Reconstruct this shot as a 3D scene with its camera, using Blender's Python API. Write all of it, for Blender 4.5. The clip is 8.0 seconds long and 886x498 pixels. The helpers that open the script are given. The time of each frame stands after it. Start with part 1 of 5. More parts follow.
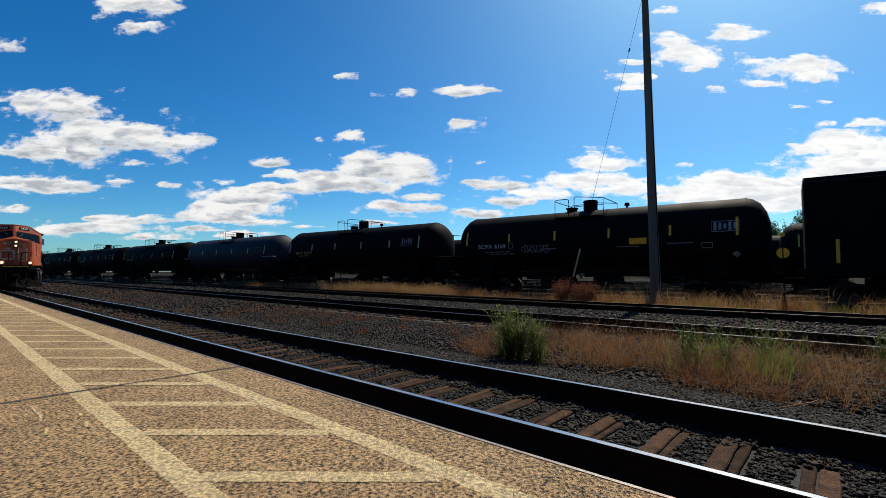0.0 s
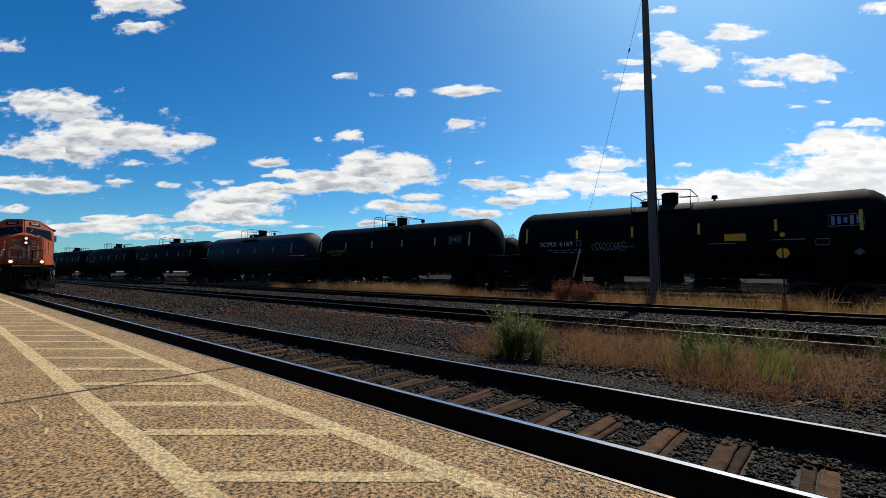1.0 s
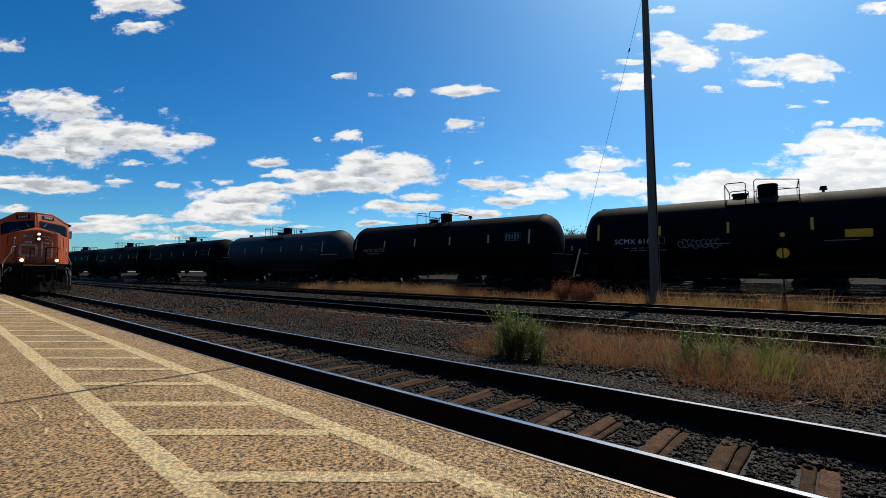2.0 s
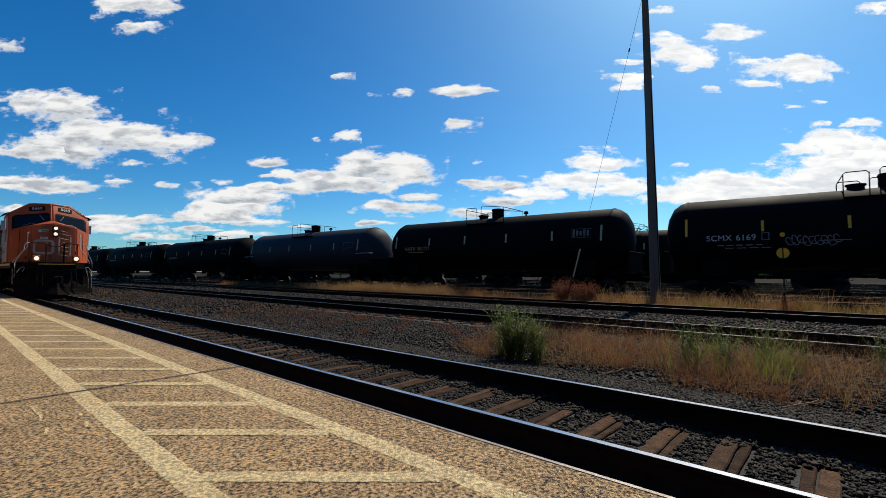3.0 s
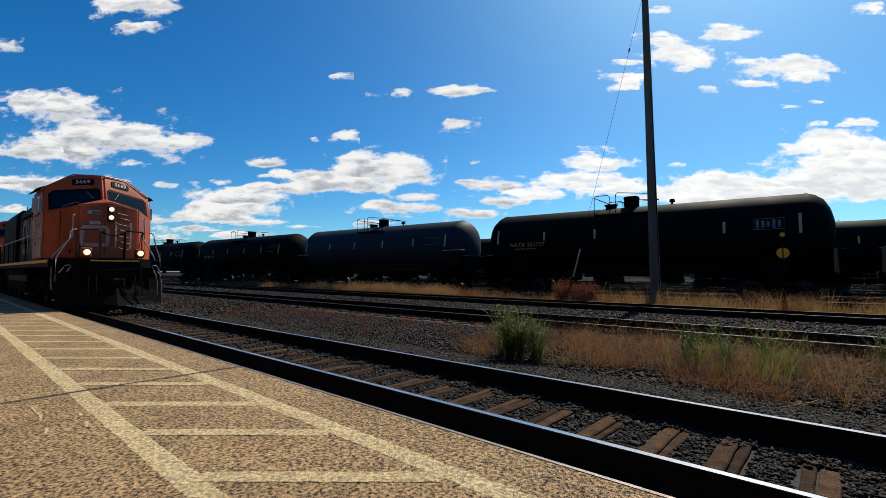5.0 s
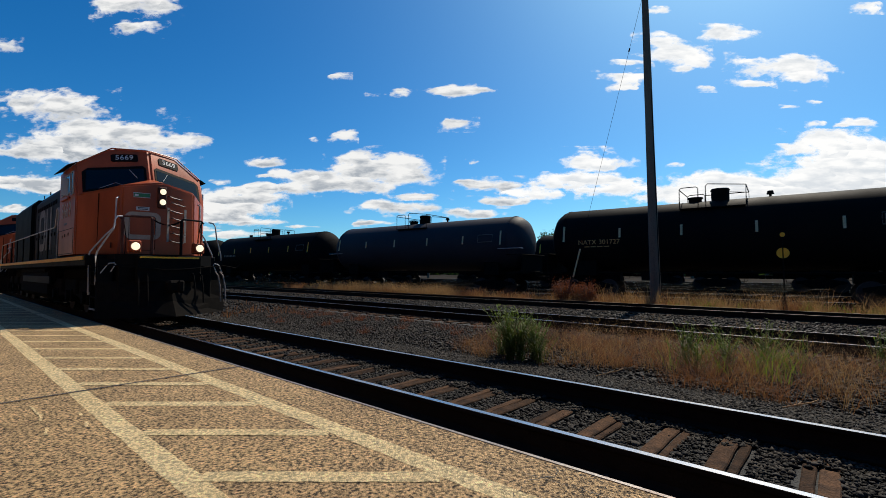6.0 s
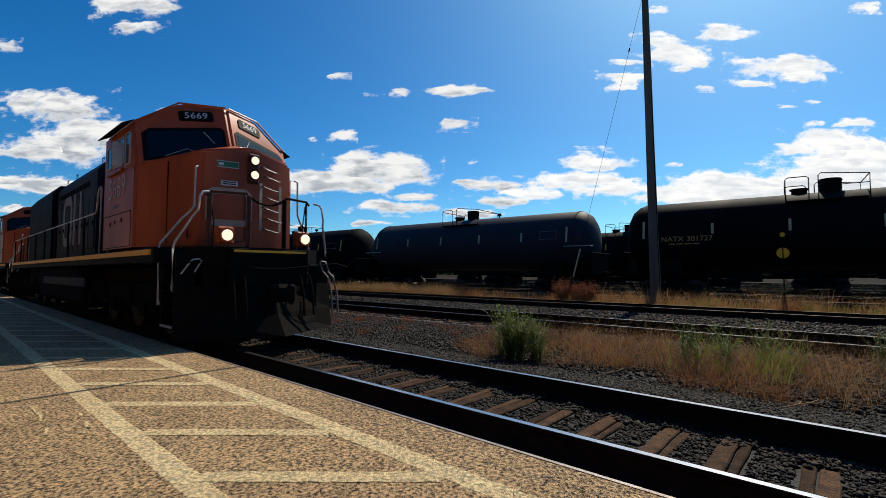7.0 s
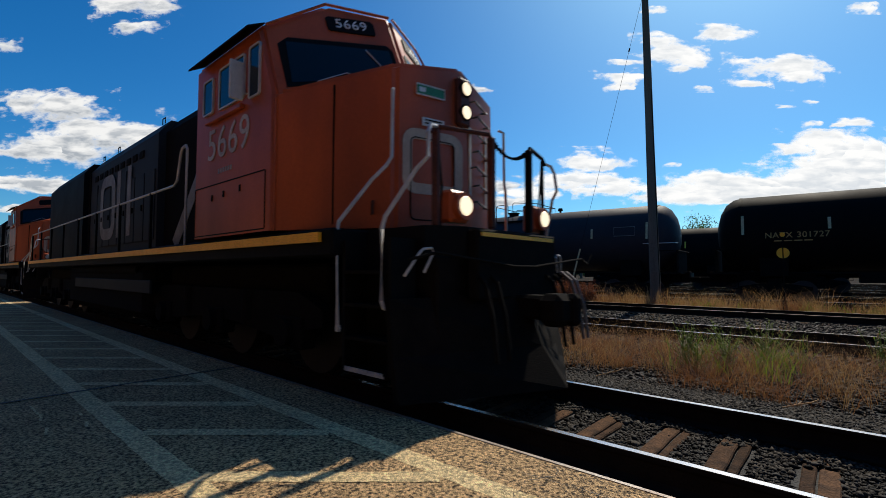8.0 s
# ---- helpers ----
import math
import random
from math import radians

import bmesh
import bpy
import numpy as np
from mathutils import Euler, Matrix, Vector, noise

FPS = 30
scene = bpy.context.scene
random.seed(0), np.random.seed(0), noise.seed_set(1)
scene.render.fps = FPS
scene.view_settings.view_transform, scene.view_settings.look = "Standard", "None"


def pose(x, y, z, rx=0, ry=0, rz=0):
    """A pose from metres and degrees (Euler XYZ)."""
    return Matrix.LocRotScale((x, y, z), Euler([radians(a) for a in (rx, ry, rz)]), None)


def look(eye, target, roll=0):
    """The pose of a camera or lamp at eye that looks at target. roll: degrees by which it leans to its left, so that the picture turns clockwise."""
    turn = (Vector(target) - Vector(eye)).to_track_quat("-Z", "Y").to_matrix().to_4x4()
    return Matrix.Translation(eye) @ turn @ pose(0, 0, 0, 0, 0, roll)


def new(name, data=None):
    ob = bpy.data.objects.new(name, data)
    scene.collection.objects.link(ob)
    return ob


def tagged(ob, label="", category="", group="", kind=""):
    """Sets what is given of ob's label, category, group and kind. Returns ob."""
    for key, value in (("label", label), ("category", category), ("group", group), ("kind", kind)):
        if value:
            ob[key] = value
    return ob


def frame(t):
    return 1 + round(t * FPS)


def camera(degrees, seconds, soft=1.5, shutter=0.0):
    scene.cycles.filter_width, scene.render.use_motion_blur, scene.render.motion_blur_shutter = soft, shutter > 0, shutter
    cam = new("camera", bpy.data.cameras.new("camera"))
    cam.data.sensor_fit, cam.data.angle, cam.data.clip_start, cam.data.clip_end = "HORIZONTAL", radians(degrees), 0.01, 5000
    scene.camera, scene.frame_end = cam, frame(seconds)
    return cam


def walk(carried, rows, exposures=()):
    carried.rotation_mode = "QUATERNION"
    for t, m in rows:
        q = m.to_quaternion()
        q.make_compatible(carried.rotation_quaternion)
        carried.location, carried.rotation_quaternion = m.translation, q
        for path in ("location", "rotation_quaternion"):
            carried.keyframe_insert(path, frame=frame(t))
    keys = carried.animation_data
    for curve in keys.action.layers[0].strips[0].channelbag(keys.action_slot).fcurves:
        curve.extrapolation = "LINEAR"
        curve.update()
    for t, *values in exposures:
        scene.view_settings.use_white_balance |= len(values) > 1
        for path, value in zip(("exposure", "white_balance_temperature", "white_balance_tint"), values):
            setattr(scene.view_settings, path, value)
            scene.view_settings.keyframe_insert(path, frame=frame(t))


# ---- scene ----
# Camera: stands still on the platform, about a metre above it.
YAW, PITCH, EYE_Z = 0.7279, 0.049, 1.21
FORWARD = Vector((-math.sin(YAW) * math.cos(PITCH), math.cos(YAW) * math.cos(PITCH), math.sin(PITCH)))
RIGHT = Vector((math.cos(YAW), math.sin(YAW), 0.0))
UP = RIGHT.cross(FORWARD)
EYE = Vector((0.0, 0.0, EYE_Z))
cam = camera(88.16, 8.0, soft=0.35, shutter=0.2)
walk(cam, [(0.0, look(EYE, EYE + FORWARD)), (8.0, look(EYE, EYE + FORWARD))])

# ---- light ----
SUN_ELEVATION, SUN_TURN = 47.0, 7.0   # the sun stands beyond the tracks, a little up the line
world = bpy.data.worlds.new("sky")
scene.world = world
world.use_nodes = True
wn = world.node_tree.nodes
sky = wn.new("ShaderNodeTexSky")
sky.sky_type = "NISHITA"
sky.sun_disc = False
sky.sun_elevation = radians(SUN_ELEVATION)
sky.sun_rotation = radians(-SUN_TURN)
sky.altitude = 200
sky.air_density = 0.8
sky.dust_density = 1.0
sky.ozone_density = 3.0
wn["Background"].inputs["Strength"].default_value = 0.07
deep = wn.new("ShaderNodeHueSaturation")
deep.inputs["Hue"].default_value, deep.inputs["Saturation"].default_value, deep.inputs["Value"].default_value = 0.5, 1.42, 1.7
world.node_tree.links.new(sky.outputs[0], deep.inputs["Color"])
clear = wn.new("ShaderNodeMix")
clear.data_type, clear.blend_type = "RGBA", "MULTIPLY"
clear.inputs["Factor"].default_value = 1.0
clear.inputs["B"].default_value = (0.56, 0.95, 1.0, 1)
world.node_tree.links.new(deep.outputs[0], clear.inputs["A"])
world.node_tree.links.new(clear.outputs["Result"], wn["Background"].inputs["Color"])
sun_data = bpy.data.lights.new("sun", "SUN")
sun_data.energy, sun_data.angle, sun_data.color = 5.0, radians(0.53), (1.0, 0.9, 0.75)
sun = new("sun", sun_data)
sun.matrix_world = look((-60 * math.sin(radians(SUN_TURN)), 60 * math.cos(radians(SUN_TURN)), 60 * math.tan(radians(SUN_ELEVATION))), (0, 0, 0))
scene.view_settings.exposure = 0.0


# ---- materials ----
def material(name, a, b, scale=6.0, rough=0.7, metal=0.0, bump=0.2, fine=80.0, spread=0.5, rough_var=0.12, spec=0.5, random_tint=0.0, bump_dist=0.01, grain_amp=0.28, streak=1.0):
    """Two-colour procedural surface: broad stains between a and b, a fine grain, and relief."""
    m = bpy.data.materials.new(name)
    m.use_nodes = True
    n, l = m.node_tree.nodes, m.node_tree.links
    bs = n["Principled BSDF"]
    tc = n.new("ShaderNodeTexCoord")
    big = n.new("ShaderNodeTexNoise")
    big.inputs["Scale"].default_value, big.inputs["Detail"].default_value = scale, 6
    small = n.new("ShaderNodeTexNoise")
    small.inputs["Scale"].default_value, small.inputs["Detail"].default_value = fine, 3
    stretch = n.new("ShaderNodeMapping")
    stretch.inputs["Scale"].default_value = (1.0, 1.0, streak)
    l.new(tc.outputs["Object"], stretch.inputs["Vector"])
    l.new(stretch.outputs[0], big.inputs["Vector"])
    l.new(tc.outputs["Object"], small.inputs["Vector"])
    ramp = n.new("ShaderNodeMapRange")
    ramp.inputs["From Min"].default_value, ramp.inputs["From Max"].default_value = 0.5 - spread / 2, 0.5 + spread / 2
    l.new(big.outputs["Fac"], ramp.inputs["Value"])
    mix = n.new("ShaderNodeMix")
    mix.data_type = "RGBA"
    mix.inputs["A"].default_value, mix.inputs["B"].default_value = (*a, 1), (*b, 1)
    l.new(ramp.outputs[0], mix.inputs["Factor"])
    grain = n.new("ShaderNodeMapRange")
    grain.inputs["From Min"].default_value, grain.inputs["From Max"].default_value = 0.3, 0.7
    grain.inputs["To Min"].default_value, grain.inputs["To Max"].default_value = 1 - grain_amp, 1 + grain_amp
    l.new(small.outputs["Fac"], grain.inputs["Value"])
    mul = n.new("ShaderNodeMix")
    mul.data_type, mul.blend_type = "RGBA", "MULTIPLY"
    mul.inputs["Factor"].default_value = 1.0
    l.new(mix.outputs["Result"], mul.inputs["A"])
    l.new(grain.outputs[0], mul.inputs["B"])
    colour = mul.outputs["Result"]
    if random_tint:
        info = n.new("ShaderNodeObjectInfo")
        geo = n.new("ShaderNodeNewGeometry")
        add = n.new("ShaderNodeMath")
        add.operation = "ADD"
        l.new(info.outputs["Random"], add.inputs[0])
        l.new(geo.outputs["Random Per Island"], add.inputs[1])
        tint = n.new("ShaderNodeMapRange")
        tint.inputs["To Min"].default_value, tint.inputs["To Max"].default_value = 1 - random_tint, 1 + random_tint
        fract = n.new("ShaderNodeMath")
        fract.operation = "FRACT"
        l.new(add.outputs[0], fract.inputs[0])
        l.new(fract.outputs[0], tint.inputs["Value"])
        mul2 = n.new("ShaderNodeMix")
        mul2.data_type, mul2.blend_type = "RGBA", "MULTIPLY"
        mul2.inputs["Factor"].default_value = 1.0
        l.new(colour, mul2.inputs["A"])
        l.new(tint.outputs[0], mul2.inputs["B"])
        colour = mul2.outputs["Result"]
    l.new(colour, bs.inputs["Base Color"])
    rr = n.new("ShaderNodeMapRange")
    rr.inputs["To Min"].default_value, rr.inputs["To Max"].default_value = max(0.02, rough - rough_var), min(1.0, rough + rough_var)
    l.new(big.outputs["Fac"], rr.inputs["Value"])
    l.new(rr.outputs[0], bs.inputs["Roughness"])
    bs.inputs["Metallic"].default_value = metal
    bs.inputs["Specular IOR Level"].default_value = spec
    if bump:
        bp = n.new("ShaderNodeBump")
        bp.inputs["Strength"].default_value, bp.inputs["Distance"].default_value = bump, bump_dist
        l.new(small.outputs["Fac"], bp.inputs["Height"])
        l.new(bp.outputs[0], bs.inputs["Normal"])
    return m


def translucent(m, colour, share):
    """Lets sunlight glow through thin blades and leaves."""
    n, l = m.node_tree.nodes, m.node_tree.links
    tr = n.new("ShaderNodeBsdfTranslucent")
    tr.inputs["Color"].default_value = (*colour, 1)
    mixs = n.new("ShaderNodeMixShader")
    mixs.inputs[0].default_value = share
    out = [x for x in n if x.bl_idname == "ShaderNodeOutputMaterial"][0]
    l.new(n["Principled BSDF"].outputs[0], mixs.inputs[1])
    l.new(tr.outputs[0], mixs.inputs[2])
    l.new(mixs.outputs[0], out.inputs["Surface"])
    return m


def glow(name, colour, strength):
    m = bpy.data.materials.new(name)
    m.use_nodes = True
    bs = m.node_tree.nodes["Principled BSDF"]
    bs.inputs["Base Color"].default_value = (*colour, 1)
    bs.inputs["Emission Color"].default_value = (*colour, 1)
    bs.inputs["Emission Strength"].default_value = strength
    return m


def aggregate(name, light, dark, cell=120.0, pit=0.17):
    """Exposed-aggregate concrete: pebbles in cement, with broad stains."""
    m = material(name, light, dark, scale=1.3, rough=0.85, bump=0.0, fine=45.0, spread=0.7, spec=0.3)
    n, l = m.node_tree.nodes, m.node_tree.links
    bs = n["Principled BSDF"]
    tc = [x for x in n if x.bl_idname == "ShaderNodeTexCoord"][0]
    vor = n.new("ShaderNodeTexVoronoi")
    vor.inputs["Scale"].default_value = cell
    vor.inputs["Randomness"].default_value = 1.0
    l.new(tc.outputs["Object"], vor.inputs["Vector"])
    mid = n.new("ShaderNodeTexNoise")
    mid.inputs["Scale"].default_value, mid.inputs["Detail"].default_value = 42.0, 8
    mid.inputs["Roughness"].default_value = 0.75
    l.new(tc.outputs["Object"], mid.inputs["Vector"])
    hgt = n.new("ShaderNodeMath")
    hgt.operation = "ADD"
    l.new(vor.outputs["Distance"], hgt.inputs[0])
    l.new(mid.outputs["Fac"], hgt.inputs[1])
    src = bs.inputs["Base Color"].links[0].from_socket
    speck = n.new("ShaderNodeMapRange")
    speck.inputs["From Min"].default_value, speck.inputs["From Max"].default_value = 0.42, 0.57
    speck.inputs["To Min"].default_value, speck.inputs["To Max"].default_value = pit, 1.65 if pit < 0.4 else 1.2
    l.new(mid.outputs["Fac"], speck.inputs["Value"])
    mul = n.new("ShaderNodeMix")
    mul.data_type, mul.blend_type = "RGBA", "MULTIPLY"
    mul.inputs["Factor"].default_value = 1.0
    l.new(src, mul.inputs["A"])
    l.new(speck.outputs[0], mul.inputs["B"])
    l.new(mul.outputs["Result"], bs.inputs["Base Color"])
    bp = n.new("ShaderNodeBump")
    bp.inputs["Strength"].default_value, bp.inputs["Distance"].default_value = 0.9, 0.018
    l.new(hgt.outputs[0], bp.inputs["Height"])
    l.new(bp.outputs[0], bs.inputs["Normal"])
    return m


def pane(name, tint=(0.006, 0.008, 0.01)):
    m = bpy.data.materials.new(name)
    m.use_nodes = True
    bs = m.node_tree.nodes["Principled BSDF"]
    bs.inputs["Base Color"].default_value = (*tint, 1)
    bs.inputs["Roughness"].default_value = 0.04
    bs.inputs["Specular IOR Level"].default_value = 0.28
    bs.inputs["Transmission Weight"].default_value = 0.35
    return m


CONCRETE = aggregate("platform_concrete", (0.61, 0.4, 0.19), (0.31, 0.2, 0.1), pit=0.07)
PAINT_LINE = aggregate("worn_line_paint", (1.0, 0.79, 0.43), (0.82, 0.6, 0.3), cell=160.0, pit=0.5)
GAP = material("joint_dirt", (0.03, 0.026, 0.02), (0.05, 0.04, 0.03))
EDGE = material("platform_edge_steel", (0.3, 0.27, 0.24), (0.16, 0.12, 0.1), rough=0.5, metal=0.5)
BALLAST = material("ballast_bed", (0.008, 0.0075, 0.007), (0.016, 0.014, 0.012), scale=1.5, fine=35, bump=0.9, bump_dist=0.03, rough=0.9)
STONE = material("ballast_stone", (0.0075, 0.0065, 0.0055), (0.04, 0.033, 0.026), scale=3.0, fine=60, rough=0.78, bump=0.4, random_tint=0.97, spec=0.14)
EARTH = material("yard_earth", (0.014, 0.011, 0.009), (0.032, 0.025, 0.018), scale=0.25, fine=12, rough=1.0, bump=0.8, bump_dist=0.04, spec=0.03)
RAIL_STEEL = material("rail_rust", (0.012, 0.008, 0.006), (0.022, 0.014, 0.01), rough=0.9, bump=0.3, spec=0.08)
RAIL_HEAD = material("rail_running_surface", (0.6, 0.58, 0.57), (0.44, 0.41, 0.39), scale=2, fine=200, rough=0.26, metal=1.0, bump=0.02, rough_var=0.06)
TIE = material("tie_wood", (0.085, 0.043, 0.021), (0.018, 0.013, 0.01), scale=7, fine=55, rough=0.95, bump=0.9, random_tint=0.65, spec=0.08, grain_amp=0.5)
TANK_BLACK = material("tank_black_paint", (0.0045, 0.0045, 0.005), (0.0085, 0.008, 0.008), scale=0.9, fine=25, rough=0.7, bump=0.06, spec=0.04, grain_amp=0.1, streak=0.3)
TANK_GREY = material("tank_faded_paint", (0.024, 0.024, 0.03), (0.034, 0.033, 0.038), scale=0.8, fine=25, rough=0.6, bump=0.06, spec=0.12, grain_amp=0.1)
IRON = material("undergear_iron", (0.0055, 0.005, 0.0045), (0.012, 0.01, 0.0085), rough=0.9, bump=0.3, spec=0.04)
WHEEL = material("wheel_steel", (0.02, 0.016, 0.014), (0.035, 0.028, 0.024), rough=0.7, metal=0.3)
YELLOW = material("yellow_reflective", (1.0, 0.48, 0.02), (0.9, 0.4, 0.015), rough=0.5, bump=0.05)
PALE = material("pale_reflector", (0.62, 0.5, 0.27), (0.42, 0.33, 0.16), rough=0.4, bump=0.02)
WHITE = material("white_lettering", (0.7, 0.7, 0.68), (0.5, 0.5, 0.48), rough=0.6, bump=0.05)
GREY_MARK = material("faded_stencil", (0.32, 0.33, 0.34), (0.18, 0.18, 0.19), rough=0.7, bump=0.05)
OCHRE_TEXT = material("ochre_lettering", (0.55, 0.36, 0.12), (0.4, 0.25, 0.1), rough=0.6, bump=0.05)
RED = material("loco_red", (0.56, 0.105, 0.026), (0.17, 0.036, 0.015), scale=1.3, fine=30, rough=0.42, bump=0.02, spread=0.6, grain_amp=0.06, streak=0.3, spec=0.26)
LOCO_BLACK = material("loco_black", (0.0035, 0.0034, 0.0034), (0.0075, 0.007, 0.0068), scale=1.5, fine=30, rough=0.65, bump=0.05, spec=0.07, grain_amp=0.1)
LOCO_GREY = material("loco_stripe_white", (0.48, 0.45, 0.41), (0.28, 0.25, 0.22), scale=2, fine=40, rough=0.55, bump=0.05)
DARK_GREY = material("hood_grey", (0.014, 0.017, 0.019), (0.028, 0.031, 0.033), scale=1.2, fine=30, rough=0.65, spec=0.12, streak=0.25, bump=0.06, grain_amp=0.1)
CHROME = material("handrail_paint", (0.55, 0.53, 0.5), (0.38, 0.36, 0.34), scale=6, fine=60, rough=0.45, bump=0.03, grain_amp=0.1)
GLASS = pane("cab_glass")
POLE_WOOD = material("pole_wood", (0.2, 0.15, 0.11), (0.1, 0.075, 0.058), scale=2.0, fine=40, rough=0.9, bump=0.6, spec=0.1, streak=0.1)
FADED = material("faded_emblem_paint", (0.24, 0.22, 0.19), (0.12, 0.1, 0.085), scale=3, fine=40, rough=0.6, bump=0.05)
OXIDE = material("dull_oxide_red", (0.1, 0.03, 0.018), (0.05, 0.018, 0.012), scale=4, fine=40, rough=0.6, bump=0.1, spec=0.2)
EMBLEM = material("weathered_pale_paint", (0.52, 0.4, 0.28), (0.3, 0.21, 0.15), scale=3, fine=40, rough=0.55, bump=0.03, grain_amp=0.1)
RAIL_PAINT = material("worn_rail_paint", (0.2, 0.16, 0.13), (0.09, 0.06, 0.045), scale=6, fine=60, rough=0.5, bump=0.05)
LAMP_OFF = material("lamp_glass", (0.5, 0.5, 0.48), (0.35, 0.35, 0.34), rough=0.2, bump=0)
LAMP_ON = glow("lamp_lit", (1.0, 0.82, 0.56), 1.15)
DRY = material("dry_grass", (0.17, 0.068, 0.024), (0.05, 0.022, 0.01), scale=2.5, fine=30, rough=0.8, bump=0, random_tint=0.6)
STRAW = material("straw", (0.38, 0.235, 0.1), (0.17, 0.1, 0.045), scale=2.5, fine=30, rough=0.8, bump=0, random_tint=0.7)
GREEN = material("weed_green", (0.06, 0.1, 0.012), (0.1, 0.12, 0.018), scale=3.0, fine=30, rough=0.7, bump=0, random_tint=0.5)
RUSSET = material("russet_bush", (0.17, 0.05, 0.02), (0.07, 0.025, 0.012), scale=3.0, fine=30, rough=0.8, bump=0, random_tint=0.5)
LEAF = material("tree_leaf", (0.035, 0.055, 0.018), (0.06, 0.08, 0.025), scale=1.0, fine=20, rough=0.7, bump=0, random_tint=0.5)
translucent(DRY, (0.34, 0.14, 0.045), 0.3)
translucent(STRAW, (0.46, 0.27, 0.1), 0.32)
translucent(GREEN, (0.18, 0.27, 0.02), 0.42)
translucent(RUSSET, (0.3, 0.085, 0.02), 0.3)
translucent(LEAF, (0.06, 0.12, 0.02), 0.35)
BARK = material("bark", (0.07, 0.055, 0.04), (0.11, 0.085, 0.06), rough=0.9, bump=0.6)


# ---- mesh helpers ----
def part(name, bm, mat, parent=None, label="", smooth=False):
    me = bpy.data.meshes.new(name)
    bm.normal_update()
    bm.to_mesh(me)
    bm.free()
    for m in (mat if isinstance(mat, (list, tuple)) else [mat]):
        me.materials.append(m)
    if smooth:
        for p in me.polygons:
            p.use_smooth = True
        me.set_sharp_from_angle(angle=radians(35))
    ob = new(name, me)
    if parent is not None:
        ob.parent = parent
    if label:
        ob["label"] = label
    return ob


def empty(name, m=None):
    ob = new(name)
    if m is not None:
        ob.matrix_basis = m
    return ob


def box(bm, x0, x1, y0, y1, z0, z1, bevel=0.0):
    g = bmesh.ops.create_cube(bm, size=1.0, matrix=Matrix.Translation(((x0 + x1) / 2, (y0 + y1) / 2, (z0 + z1) / 2)) @ Matrix.Diagonal((x1 - x0, y1 - y0, z1 - z0, 1)))
    if bevel:
        edges = list({e for v in g["verts"] for e in v.link_edges})
        bmesh.ops.bevel(bm, geom=edges, offset=bevel, segments=1, affect="EDGES")
    return bm


def boxed(*a, bevel=0.0):
    return box(bmesh.new(), *a, bevel=bevel)


def rod(bm, p, q, r0, r1=None, seg=10):
    p, q = Vector(p), Vector(q)
    r1 = r0 if r1 is None else r1
    d = q - p
    m = Matrix.Translation((p + q) / 2) @ d.to_track_quat("Z", "Y").to_matrix().to_4x4()
    bmesh.ops.create_cone(bm, cap_ends=True, segments=seg, radius1=r0, radius2=r1, depth=d.length, matrix=m)
    return bm


def tube(bm, pts, r, seg=8):
    """A bent bar through the points."""
    pts = [Vector(p) for p in pts]
    rings = []
    for i, p in enumerate(pts):
        d = (pts[min(i + 1, len(pts) - 1)] - pts[max(i - 1, 0)]).normalized()
        q = d.to_track_quat("Z", "Y")
        rings.append([bm.verts.new(p + q @ Vector((r * math.cos(2 * math.pi * k / seg), r * math.sin(2 * math.pi * k / seg), 0))) for k in range(seg)])
    for a, b in zip(rings, rings[1:]):
        for k in range(seg):
            bm.faces.new((a[k], a[(k + 1) % seg], b[(k + 1) % seg], b[k]))
    bm.faces.new(rings[0][::-1])
    bm.faces.new(rings[-1])
    return bm


def loft(bm, rings, caps=True):
    """Skin through rings of equally many points."""
    vs = [[bm.verts.new(p) for p in r] for r in rings]
    k = len(vs[0])
    for a, b in zip(vs, vs[1:]):
        for i in range(k):
            bm.faces.new((a[i], a[(i + 1) % k], b[(i + 1) % k], b[i]))
    if caps:
        bm.faces.new(vs[0][::-1])
        bm.faces.new(vs[-1])
    bmesh.ops.recalc_face_normals(bm, faces=bm.faces)
    return bm


def lettering(text, size, mat, name, m, parent=None, depth=0.004):
    """Raised lettering in the built-in font, as a mesh."""
    cu = bpy.data.curves.new("lettering", "FONT")
    cu.body, cu.size, cu.extrude, cu.align_x, cu.align_y = text, size, depth, "CENTER", "CENTER"
    cu.space_character = 1.06
    ob = bpy.data.objects.new("lettering", cu)
    scene.collection.objects.link(ob)
    dg = bpy.context.evaluated_depsgraph_get()
    me = bpy.data.meshes.new_from_object(ob.evaluated_get(dg))
    bpy.data.objects.remove(ob)
    me.materials.clear()
    me.materials.append(mat)
    made = new(name, me)
    made.parent = parent
    made.matrix_basis = m
    return made


def slab_mesh(name, verts, faces, mat, parent=None, label=""):
    me = bpy.data.meshes.new(name)
    me.from_pydata(verts, [], faces)
    me.materials.append(mat)
    ob = new(name, me)
    if parent is not None:
        ob.parent = parent
    if label:
        ob["label"] = label
    return ob


# ---- setting ----
TRACK_1, TRACK_2, TRACK_3 = 3.97, 10.96, 17.0
SLANT = 0.095          # the yard tracks run off at this slope
YARD_0 = 25.61         # their first track crosses x = 0 here
YARD_Z = -0.145        # and its rails lie a little lower
CAR_SIZE = 1.12        # the cars are long ones, 18 m over the couplers
SLANT_DEG = math.degrees(math.atan(SLANT))
EDGE_Y, PLATFORM_Z = 2.63, 0.03

